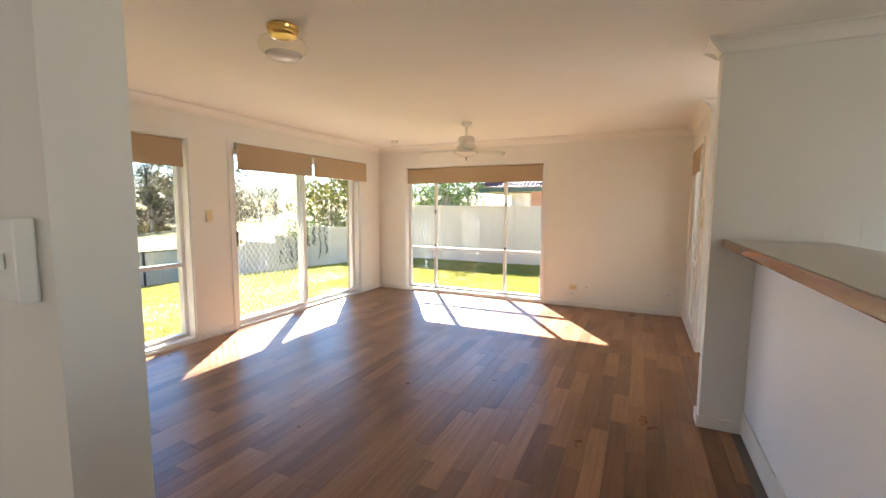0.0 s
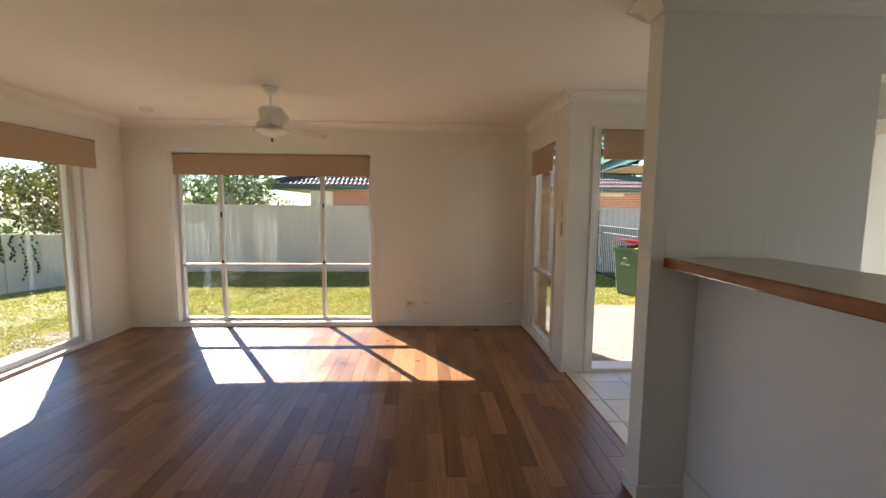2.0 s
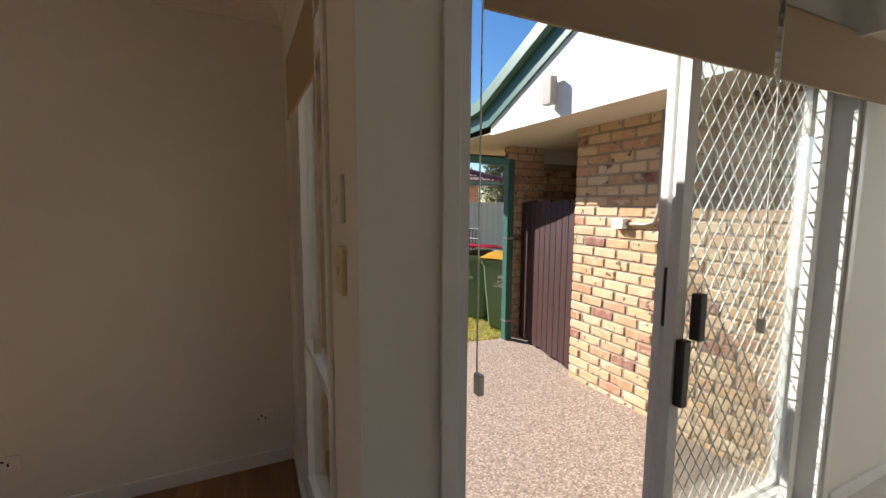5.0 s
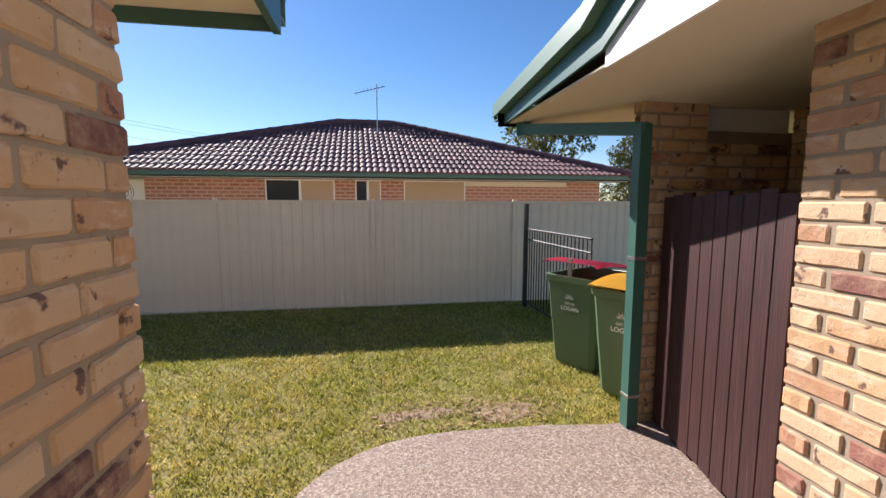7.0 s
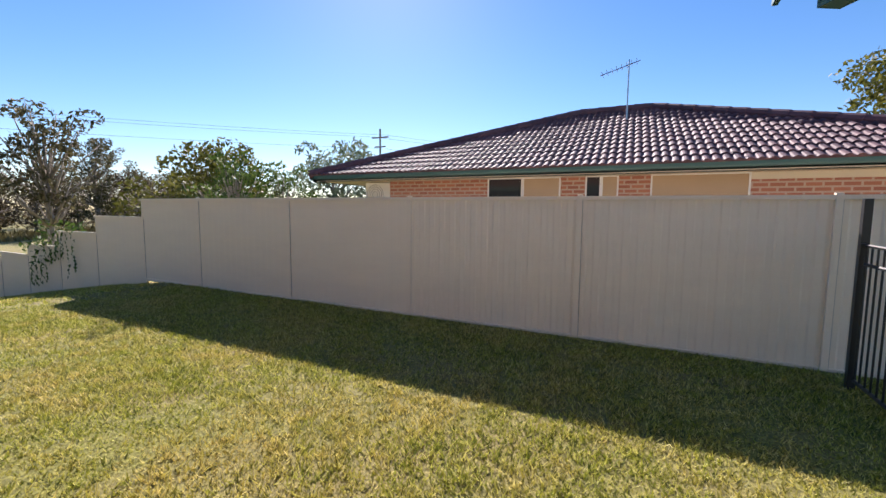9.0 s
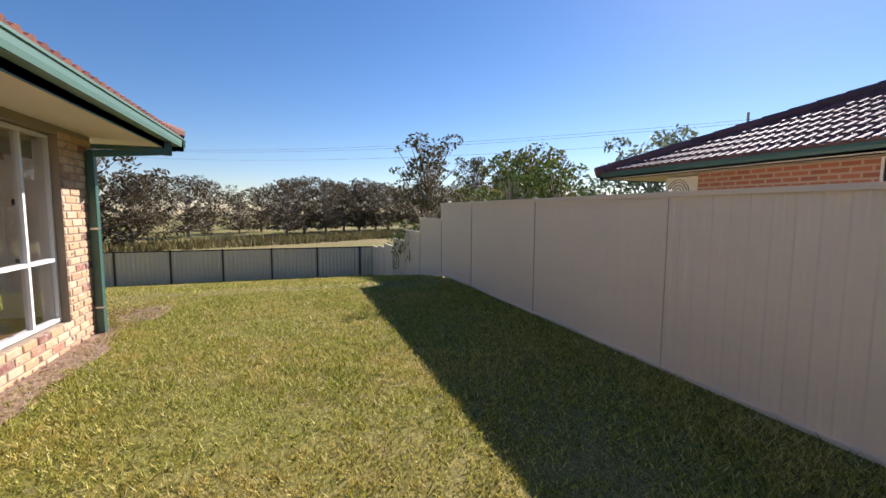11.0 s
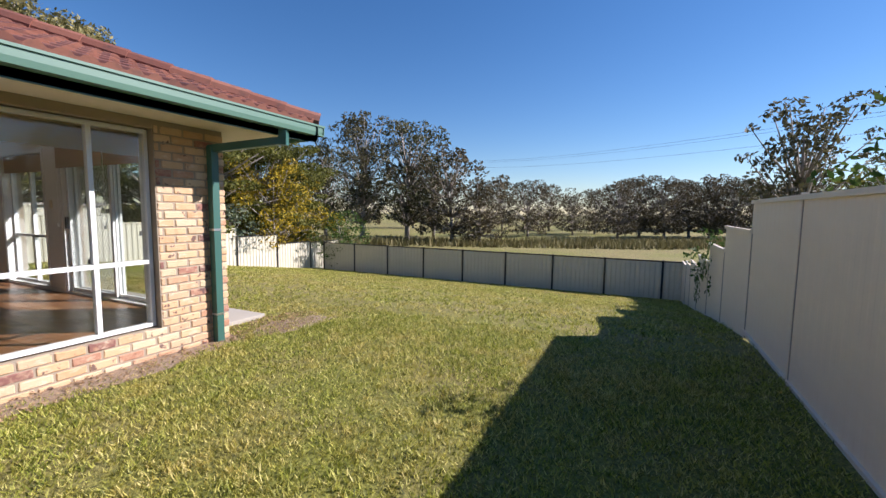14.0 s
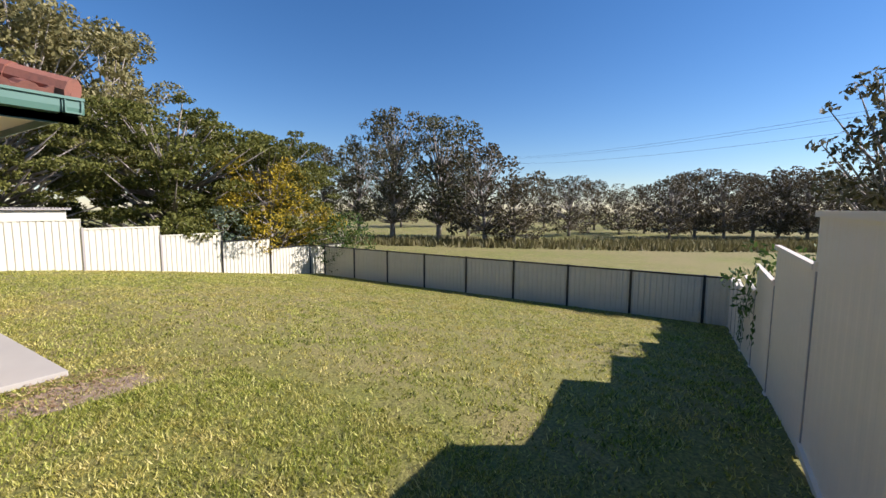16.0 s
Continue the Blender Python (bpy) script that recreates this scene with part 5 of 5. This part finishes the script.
# hanging vine strands on the side fence
bm = bmesh.new()
rv = random.Random(9)
for i in range(9):
    xx = -10.6 - 0.28 * i
    zt, zb_ = 0.75 - 0.13 * i + rv.uniform(-0.1, 0.2), gz(xx) + rv.uniform(0.2, 0.9)
    if zb_ > zt - 0.2:
        continue
    for k in range(14):
        z = zt + (zb_ - zt) * k / 13
        s = 0.045
        cx, cy = xx + rv.uniform(-0.07, 0.07), FY - 0.06 - rv.uniform(0, 0.05)
        v = [bm.verts.new((cx + a * s + rv.uniform(-.01, .01), cy + rv.uniform(-.02, .02), z + b * s)) for a, b in ((-1, 0), (0, -1.2), (1, 0), (0, 1))]
        bm.faces.new(v)
vine = made("vine_strand", bm, "leaf_bright")
tagged(vine, "hanging leafy vine strands on the side fence", "climber", kind="stuff")

# dry reeds along the creek
rg = np.random.default_rng(5)
n = 9000
px = rg.uniform(-0.6, 1.6, n)
d = rg.uniform(40, 52, n)
X = E0[0] + d * (FW[0] + px * RT[0])
Y = E0[1] + d * (FW[1] + px * RT[1])
Z = np.array([gz(a) for a in X])
h = rg.uniform(0.3, 0.9, n)
w = rg.uniform(0.06, 0.16, n)
a = rg.uniform(0, math.pi, n)
ca, sa = np.cos(a) * w, np.sin(a) * w
lx, ly = rg.normal(size=n) * 0.15, rg.normal(size=n) * 0.15
tri = np.stack([np.stack([X - ca, Y - sa, Z], 1), np.stack([X + ca, Y + sa, Z], 1), np.stack([X + lx, Y + ly, Z + h], 1)], 1)
reeds = new("reeds", raw_mesh("reeds", tri.reshape(-1, 3), np.arange(n * 3).reshape(-1, 3), "reed"))
tagged(reeds, "band of dry reeds along the paddock creek", "reeds", kind="stuff")

# power lines and pole
pole = empty("power_pole", -35.5, 61.5, GROUND - 2.4)
tagged(pole, "distant timber power pole with cross-arms", "power pole")
bm = bmesh.new()
tube(bm, [(0, 0, 0), (0, 0, 16.2)], [0.22, 0.14], 8)
bx(bm, -1.5, 1.5, -0.08, 0.08, 14.8, 15.0)
bx(bm, -1.0, 1.0, -0.08, 0.08, 13.4, 13.6)
made("mast", bm, "bark", pole)
wires = empty("power_line")
tagged(wires, "thin dark overhead power cables", "power line")
for off, drop in ((-1.3, 0.0), (1.3, 0.1), (0.9, -1.9)):
    bm = bmesh.new()
    p, q = Vector((-35.5 + off, 61.5, 12.4 + drop)), Vector((-150 + off, -58, 20 + drop))
    tube(bm, [p.lerp(q, s) - Vector((0, 0, 12 * s * (1 - s))) for s in np.linspace(0, 1, 24)], 0.022, 4)
    tube(bm, [p.lerp(Vector((30, 130, 14 + drop)), s) - Vector((0, 0, 8 * s * (1 - s))) for s in np.linspace(0, 1, 16)], 0.022, 4)
    made("cable", bm, "wire", wires)

# bare soil along the house wall and by the patio
rs_ = random.Random(3)


def soil_patch(cx, cy, rx, ry, label):
    """Bare earth with a ragged edge, a little domed, strewn with clods."""
    bm = bmesh.new()
    c = bm.verts.new((cx, cy, gz(cx) + 0.010))
    ring, n = [], 90
    ph = [rs_.uniform(0, 6.28) for _ in range(5)]
    for i in range(n):
        t = 2 * math.pi * i / n
        k = 1 + sum(0.22 / (m + 1) * math.sin((2 + 3 * m) * t + ph[m]) for m in range(5)) + rs_.uniform(-0.05, 0.05)
        ring.append(bm.verts.new((cx + rx * k * math.cos(t), cy + ry * k * math.sin(t), gz(cx) + 0.003)))
    for i in range(n):
        bm.faces.new((c, ring[i], ring[(i + 1) % n]))
    for i in range(int(160 * rx * ry + 8)):
        t, k = rs_.uniform(0, 6.28), math.sqrt(rs_.random()) * 0.95
        r = rs_.uniform(0.004, 0.011)
        p = Vector((cx + rx * k * math.cos(t), cy + ry * k * math.sin(t), gz(cx) + 0.006))
        top = bm.verts.new(p + Vector((rs_.uniform(-r, r) * 0.4, rs_.uniform(-r, r) * 0.4, r * 0.9)))
        base = [bm.verts.new(p + Vector((r * rs_.uniform(0.7, 1.2) * math.cos(a), r * rs_.uniform(0.7, 1.2) * math.sin(a), 0))) for a in (0.2, 1.5, 2.9, 4.0, 5.2)]
        for q in range(5):
            bm.faces.new((base[q], base[(q + 1) % 5], top))
    return tagged(made("soil_patch", bm, "soil"), label, "bare soil", "bare soil patches", "structure")


soil_patch(-2.0, 6.42, 2.6, 0.28, "bare dry soil strip along the brick wall")
soil_patch(-5.3, 6.55, 0.6, 0.28, "bare dry soil at the slab corner")
soil_patch(2.15, 8.25, 0.30, 0.12, "bare dry soil beside the patio")
soil_patch(1.45, 8.32, 0.26, 0.10, "bare dry soil in worn lawn by the patio")

MAT["litter"] = leafy("dry_fallen_leaves", (0.16, 0.09, 0.045), (0.30, 0.19, 0.10), (0.45, 0.32, 0.19), 0.1)


def leaf_litter(cx, cy, rx, ry, count, label):
    """Dry leaves lying about, curled, each a folded blade."""
    g = np.random.default_rng(int(abs(cx) * 100) + count)
    t, k = g.uniform(0, 2 * math.pi, count), np.sqrt(g.uniform(0, 1, count))
    P = np.stack([cx + rx * k * np.cos(t), cy + ry * k * np.sin(t), np.full(count, gz(cx) + 0.012) + g.uniform(0, 0.014, count)], 1)
    a = g.uniform(0, 2 * math.pi, count)
    L = np.stack([np.cos(a), np.sin(a), g.uniform(-0.35, 0.35, count)], 1) * g.uniform(0.012, 0.034, (count, 1))
    W = np.stack([-np.sin(a), np.cos(a), g.uniform(-0.6, 0.6, count)], 1) * g.uniform(0.004, 0.010, (count, 1))
    quad = np.stack([P - L, P + W, P + L, P - W], 1)
    ob = new("leaf_litter", raw_mesh("leaf_litter", quad.reshape(-1, 3), np.arange(count * 4).reshape(-1, 4), "litter"))
    return tagged(ob, label, "leaf litter", kind="stuff")


leaf_litter(-5.15, 6.35, 0.75, 0.42, 900, "dry brown leaves strewn at the slab corner")
leaf_litter(-2.0, 6.45, 2.5, 0.26, 1100, "dry brown leaves along the brick wall")
leaf_litter(1.85, 8.28, 0.8, 0.24, 350, "dry straw and leaves in worn lawn")

# ---------------- lawn blades ----------------
rg = np.random.default_rng(7)


def blades(name, x0, x1, y0, y1, tufts, each, hmin, hmax, width, label, keep):
    """Grass in tufts: some stand tall and full, some lie low."""
    TX = rg.uniform(x0, x1, tufts)
    TY = rg.uniform(y0, y1, tufts)
    wave = 0.5 + 0.25 * np.sin(TX * 2.1 + 1.3 * np.sin(TY * 1.7)) + 0.25 * np.sin(TY * 2.9 + 1.1 * np.sin(TX * 2.3))
    full = np.clip(rg.beta(1.6, 2.2, tufts) * 0.7 + 0.3 * wave, 0.05, 1.0)
    own = np.repeat(np.arange(tufts), each)
    spread = 0.022 + 0.028 * full[own]
    n = len(own)
    X = TX[own] + rg.normal(size=n) * spread
    Y = TY[own] + rg.normal(size=n) * spread
    ok = keep(X, Y) & (rg.uniform(size=n) < 0.45 + 0.55 * full[own])
    X, Y, own = X[ok], Y[ok], own[ok]
    n = len(X)
    Z = np.array([gz(a) for a in X]) - 0.004
    h = (hmin + (hmax - hmin) * full[own]) * rg.uniform(0.55, 1.2, n)
    w = width * rg.uniform(0.6, 1.4, n)
    a = rg.uniform(0, 2 * math.pi, n)
    ca, sa = np.cos(a) * w, np.sin(a) * w
    b = rg.uniform(0, 2 * math.pi, n)
    ln = h * rg.uniform(0.3, 1.3, n)
    tri = np.stack([np.stack([X - ca, Y - sa, Z], 1), np.stack([X + ca, Y + sa, Z], 1), np.stack([X + np.cos(b) * ln, Y + np.sin(b) * ln, Z + h], 1)], 1)
    ob = new(name, raw_mesh(name, tri.reshape(-1, 3), np.arange(n * 3).reshape(-1, 3), "grass"))
    return tagged(ob, label, "lawn", kind="stuff")


def on_lawn(X, Y):
    ok = ~((X > XLO - 0.05) & (X < XRO + 0.05) & (Y < YFO + 0.1))
    ok &= ~((X > XLO) & (X < 0.3) & (Y < 6.62 + 0.12 * np.sin(X * 5)) & (rg.uniform(size=len(X)) < 0.7))
    ok &= ~(((X > 0.5) & (X < 4.3) & (Y < 6.75)) | ((X > 1.72) & (X < 4.3) & (Y < 7.86)))
    ok &= ~((np.abs(X - 1.72) / 1.17) ** 2.2 + (np.maximum(Y - 6.7, 0) / 1.17) ** 2.2 < 1)
    ok &= ~((X > -5.42) & (X < XLO) & (Y < 5.95))
    ok &= ~((((X - 1.85) / 0.85) ** 2 + ((Y - 8.28) / 0.25) ** 2 < 1) & (rg.uniform(size=len(X)) < 0.4))
    ok &= ~((((X + 5.3) / 0.6) ** 2 + ((Y - 6.55) / 0.28) ** 2 < 1) & (rg.uniform(size=len(X)) < 0.6))
    return ok


blades("lawn_grass", -6.5, 5.0, 6.2, 11.98, 36000, 12, 0.012, 0.062, 0.0052, "short patchy green and straw-coloured lawn grass", on_lawn)
blades("lawn_grass", -17.4, -6.5, -4.0, 11.98, 22000, 10, 0.018, 0.062, 0.008, "short patchy green and straw-coloured lawn grass", on_lawn)

blades("lawn_grass", -6.5, -4.5, -3.5, 6.2, 5000, 9, 0.018, 0.058, 0.007, "short patchy green and straw-coloured lawn grass", on_lawn)

# ---------------- pieces: bricks, roof tiles, floor tiles, planks ----------------
BL, BH, BJ = 0.226, 0.072, 0.014


def piece_mesh(name, sx, sy, sz, mat, chamfer=0.004, jitter=0.0, seed=0):
    """A slightly worn block, centred."""
    bm = bmesh.new()
    bx(bm, -sx / 2, sx / 2, -sy / 2, sy / 2, -sz / 2, sz / 2)
    if jitter:
        # tumbled: rounded arrises, uneven faces
        r = random.Random(seed)
        long_axis = 0 if sx > sy else 1
        bmesh.ops.bevel(bm, geom=bm.edges[:], offset=0.0075, segments=1, affect="EDGES")
        bmesh.ops.subdivide_edges(bm, edges=[e for e in bm.edges if abs(e.verts[0].co[long_axis] - e.verts[1].co[long_axis]) > 0.05], cuts=2)
        for v in bm.verts:
            v.co += Vector((r.uniform(-1, 1), r.uniform(-1, 1), r.uniform(-1, 1))) * jitter
    elif chamfer:
        bmesh.ops.bevel(bm, geom=[e for e in bm.edges], offset=chamfer, segments=1, affect="EDGES")
    bmesh.ops.recalc_face_normals(bm, faces=bm.faces[:])
    me = bpy.data.meshes.new(name)
    bm.to_mesh(me)
    bm.free()
    me.materials.append(MAT[mat])
    return me


brick_cache = {}


def brick_mesh(length, along, variant):
    key = (round(length * 50) / 50, along, variant)
    if key not in brick_cache:
        d = 0.05
        s = (key[0], d) if along == "x" else (d, key[0])
        brick_cache[key] = piece_mesh("brick", s[0], s[1], BH, "brick", 0, 0.0022, variant * 7 + int(length * 100))
    return brick_cache[key]


def brick_face(parent, along, a0, a1, face, out, z0, z1, holes=(), loose=True, phase=0.0):
    """Courses of bricks on a wall face. along: the axis it runs on; face: the place of its outer plane; out: +1 or -1."""
    r = random.Random(int(a0 * 100) + int(face * 1000))
    joined = None if loose else bmesh.new()
    course, z = 0, z0
    count = 0
    while z + BH <= z1 + 0.03:
        zc = z + BH / 2
        spans = [(a0, a1)]
        for h0, h1, b, t in holes:
            if zc > b and zc < t:
                nxt = []
                for s0, s1 in spans:
                    if h0 > s0 and h0 < s1:
                        nxt.append((s0, h0))
                    if h1 < s1 and h1 > s0:
                        nxt.append((h1, s1))
                    if h1 <= s0 or h0 >= s1:
                        nxt.append((s0, s1))
                spans = nxt
        for s0, s1 in spans:
            first = BL if (course + (phase > 0)) % 2 == 0 else 0.11
            a = s0
            ln = first
            while a < s1 - 0.02:
                e = min(a + ln, s1)
                if s1 - e < 0.05:
                    e = s1
                length = e - a
                dep = face - out * (0.025 + r.uniform(-0.002, 0.003))
                c = ((a + e) / 2, dep, zc) if along == "x" else (dep, (a + e) / 2, zc)
                if loose:
                    o = new("brick", brick_mesh(length, along, r.randrange(4)))
                    o.matrix_basis = pose(*c, r.uniform(-0.3, 0.3), r.uniform(-0.3, 0.3), r.uniform(-0.3, 0.3))
                    o.parent = parent
                    count += 1
                else:
                    hx, hy = (length / 2, 0.025) if along == "x" else (0.025, length / 2)
                    bx(joined, c[0] - hx, c[0] + hx, c[1] - hy, c[1] + hy, zc - BH / 2, zc + BH / 2)
                a = e + BJ
                ln = BL
        z += BH + BJ
        course += 1
    if not loose:
        ob = made("brickwork", joined, "brick", parent)
        tagged(ob, kind="stuff")
    return count


Z0 = -0.30
brick_face(garage, "y", YDO, 6.60, GX, -1, Z0, SOFF - 0.02)
brick_face(garage, "x", GX + 0.055, 3.06, 6.60, 1, Z0, SOFF - 0.02, loose=False)
brick_face(pier, "y", PY0 + 0.055, PY1, PX0, -1, Z0, SOFF - 0.02)
brick_face(pier, "x", PX0, PX1, PY0, -1, Z0, SOFF - 0.02, phase=1)
brick_face(pier, "x", PX0 + 0.055, PX1, PY1, 1, Z0, SOFF - 0.02, loose=False, phase=1)
brick_face(recess, "y", 6.61, 7.85, 4.2, -1, Z0, SOFF - 0.02, loose=False)
brick_face(recess, "x", 3.47, 4.19, 7.86, -1, Z0, 1.88)
brick_face(shell, "y", YDO, YFO, XRO, 1, Z0, HSOFF - 0.01, [(4.92, 5.74, 0.05, 2.08)])
brick_face(shell, "x", XLO, -1.4, YFO, 1, Z0, HSOFF - 0.01, [(WIN_FAR[0], WIN_FAR[1], 0.03, 2.08)], phase=1)
brick_face(shell, "x", -1.4, XRO - 0.055, YFO, 1, Z0, HSOFF - 0.01, [], loose=False)
brick_face(shell, "y", 2.0, YFO - 0.055, XLO, -1, Z0, HSOFF - 0.01, [(1.3, 2.66, 0.03, 2.1), (3.15, 5.48, -0.3, 2.1)], loose=False)
# reveals beside the narrow window and the far window
bm = bmesh.new()
z = Z0
while z < HSOFF - 0.05:
    if z > 0.02:
        bx(bm, XR + 0.088, XRO - 0.004, 5.725, 5.80, z, z + BH)
        bx(bm, XR + 0.088, XRO - 0.004, 4.86, 4.935, z, z + BH)
    z += BH + BJ
tagged(made("brickwork", bm, "brick", shell), kind="stuff")


def tile_piece(name, w, l, mat):
    """A double-roll roof tile, along +y up the slope."""
    bm = bmesh.new()
    prof = [(-0.5, 0.0), (-0.42, 0.022), (-0.3, 0.032), (-0.18, 0.022), (-0.1, 0.0), (0.0, 0.0), (0.08, 0.022), (0.2, 0.032), (0.32, 0.022), (0.4, 0.0), (0.5, 0.0)]
    lo = [bm.verts.new((x * w, 0, z + 0.03)) for x, z in prof]
    hi = [bm.verts.new((x * w, l + 0.02, z + 0.002)) for x, z in prof]
    dn = [bm.verts.new((x * w, 0, 0.0)) for x, z in prof]
    for i in range(len(prof) - 1):
        bm.faces.new((lo[i], lo[i + 1], hi[i + 1], hi[i]))
        bm.faces.new((dn[i], dn[i + 1], lo[i + 1], lo[i]))
    me = bpy.data.meshes.new(name)
    bm.to_mesh(me)
    bm.free()
    me.materials.append(MAT[mat])
    return me


def tile_slope(parent, mat, origin, ulen, ang_z, pitch, run, shrink0, shrink1, limit=0, near=0.0):
    """Tiles on one roof plane. origin: an eave corner; the eave runs ulen along local x; up the slope along local y."""
    w, l = 0.30, 0.335
    me = tile_piece("roof_tile", w, l, mat)
    slope = math.sqrt(1 + pitch * pitch)
    base = pose(*origin, 0, 0, ang_z) @ pose(0, 0, 0, math.degrees(math.atan(pitch)), 0, 0)
    spots = []
    k = 0
    while k * l < run * slope - 0.1:
        s = k * l / slope
        a0, a1 = s * shrink0, ulen - s * shrink1
        x = a0 + w / 2
        while x < a1 + 0.05:
            spots.append((x, k * l))
            x += w
        k += 1
    spots.sort(key=lambda p: abs(p[0] - near) + 2 * p[1])
    for x, y in spots[:limit]:
        o = new("roof_tile", me)
        o.parent = parent
        o.matrix_basis = base @ pose(x, y, 0)
    rest = spots[limit:]
    if rest:
        nv = len(me.vertices)
        co = np.empty(nv * 3, np.float32)
        me.vertices.foreach_get("co", co)
        co = co.reshape(-1, 3)
        quads = np.array([list(p.vertices) for p in me.polygons])
        V = np.concatenate([co + np.array([x, y, 0], np.float32) for x, y in rest])
        F = np.concatenate([quads + i * nv for i in range(len(rest))])
        o = new("roof_tiles", raw_mesh("roof_tiles", V, F, mat))
        o.parent = parent
        o.matrix_basis = base
        tagged(o, kind="stuff")


def ridge_caps(parent, mat, p, q, r=0.11, step=0.38):
    p, q = Vector(p), Vector(q)
    n = max(1, int((q - p).length / step))
    bm = bmesh.new()
    for i in range(n):
        a, b = p.lerp(q, i / n), p.lerp(q, (i + 1) / n)
        tube(bm, [a, b + (b - a) * 0.06], [r * 1.06, r * 0.94], 10)
    tagged(made("ridge_cap", bm, mat, parent), kind="stuff")


tile_slope(nb, "tile_plum", (NX0, NY, NZ), NX1 - NX0, 0, NP, NRUN, 6.08 / NRUN, 5.87 / NRUN, limit=300, near=7.0)
ridge_caps(nb, "tile_plum", (NX0, NY, NZ + 0.03), (0.05, NY + NRUN, NZ + NRUN * NP + 0.04))
ridge_caps(nb, "tile_plum", (NX1, NY, NZ + 0.03), (1.88, NY + NRUN, NZ + NRUN * NP + 0.04))
ridge_caps(nb, "tile_plum", (0.05, NY + NRUN, NZ + NRUN * NP + 0.04), (1.88, NY + NRUN, NZ + NRUN * NP + 0.04))
tile_slope(roof, "tile_red", (EX1, EY - 0.04, EZ + 0.14), EX1 - EX0, 180, PITCH, half, 1.0, 1.0, limit=150, near=4.5)
ridge_caps(roof, "tile_red", (EX0 + 0.05, EY - 0.05, EZ + 0.18), (ax, EY - half, EZ + 0.16 + half * PITCH), 0.10)
ridge_caps(roof, "tile_red", (EX1 - 0.03, EY - 0.05, EZ + 0.18), (ax, EY - half, EZ + 0.16 + half * PITCH), 0.10)

# dining floor tiles
tiles = empty("floor_tiles")
tagged(tiles, "square cream glazed floor tiles with dark grout", "tile floor", kind="structure")
TS = 0.325
tm = piece_mesh("tile", TS - 0.006, TS - 0.006, 0.012, "tile", 0.0015)
for i in range(-1, 12):
    for j in range(-1, 5):
        cx, cy = 0.50 + TS * (i + 0.5), 3.06 + TS * (j + 0.5)
        x0, x1 = max(cx - TS / 2, 0.39), cx + TS / 2
        y0, y1 = max(cy - TS / 2, 3.08), min(cy + TS / 2, YD + 0.0)
        if x1 - x0 < 0.03 or y1 - y0 < 0.03:
            continue
        if x1 - x0 > TS - 0.01 and y1 - y0 > TS - 0.01:
            o = new("tile", tm)
            o.matrix_basis = pose(cx, cy, -0.006)
        else:
            o = new("tile", piece_mesh("tile", x1 - x0 - 0.006, y1 - y0 - 0.006, 0.012, "tile", 0.0015))
            o.matrix_basis = pose((x0 + x1) / 2, (y0 + y1) / 2, -0.006)
        o.parent = tiles
tagged(slab("kitchen_floor", "tile", (0.58, 5.2, -3.0, 2.95, -0.012, -0.002)), "plain cream tiled kitchen floor", "floor", kind="structure")

# timber strip floor
boards = empty("timber_floor")
tagged(boards, "mid-brown timber strip floor, satin finish", "timber floor", kind="structure")
PW = 0.105
rp = random.Random(12)
lens = (0.46, 0.62, 0.78, 0.94)
pm = {l: piece_mesh("plank", PW - 0.0012, l - 0.0012, 0.012, "plank", 0.0006) for l in lens}
rest = bmesh.new()
n_obj = 0
x = XL
while x < 0.385 - 0.02:
    w = min(PW, 0.385 - x)
    y = YF
    y -= rp.uniform(0.15, 0.5)
    first = True
    ya = YF
    while ya > -2.9:
        l = rp.choice(lens)
        yb = y if first else ya - l
        first = False
        full = abs((ya - yb) - l) < 1e-6 and w > PW - 1e-6
        if full and x > -2.6 and ya < 5.3 and ya > 1.0 and n_obj < 300:
            o = new("plank", pm[l])
            o.matrix_basis = pose(x + PW / 2, (ya + yb) / 2, -0.006)
            o.parent = boards
            n_obj += 1
        else:
            bx(rest, x + 0.0006, x + w - 0.0006, yb + 0.0006, ya - 0.0006, -0.012, 0.0)
        ya = yb
    x += PW
tagged(made("planks", rest, "plank", boards), kind="stuff")
tagged(slab("threshold_strip", "edge_wood", (0.378, 0.392, 3.08, YD, -0.002, 0.004)), "thin timber strip between boards and tiles", "threshold", kind="structure")
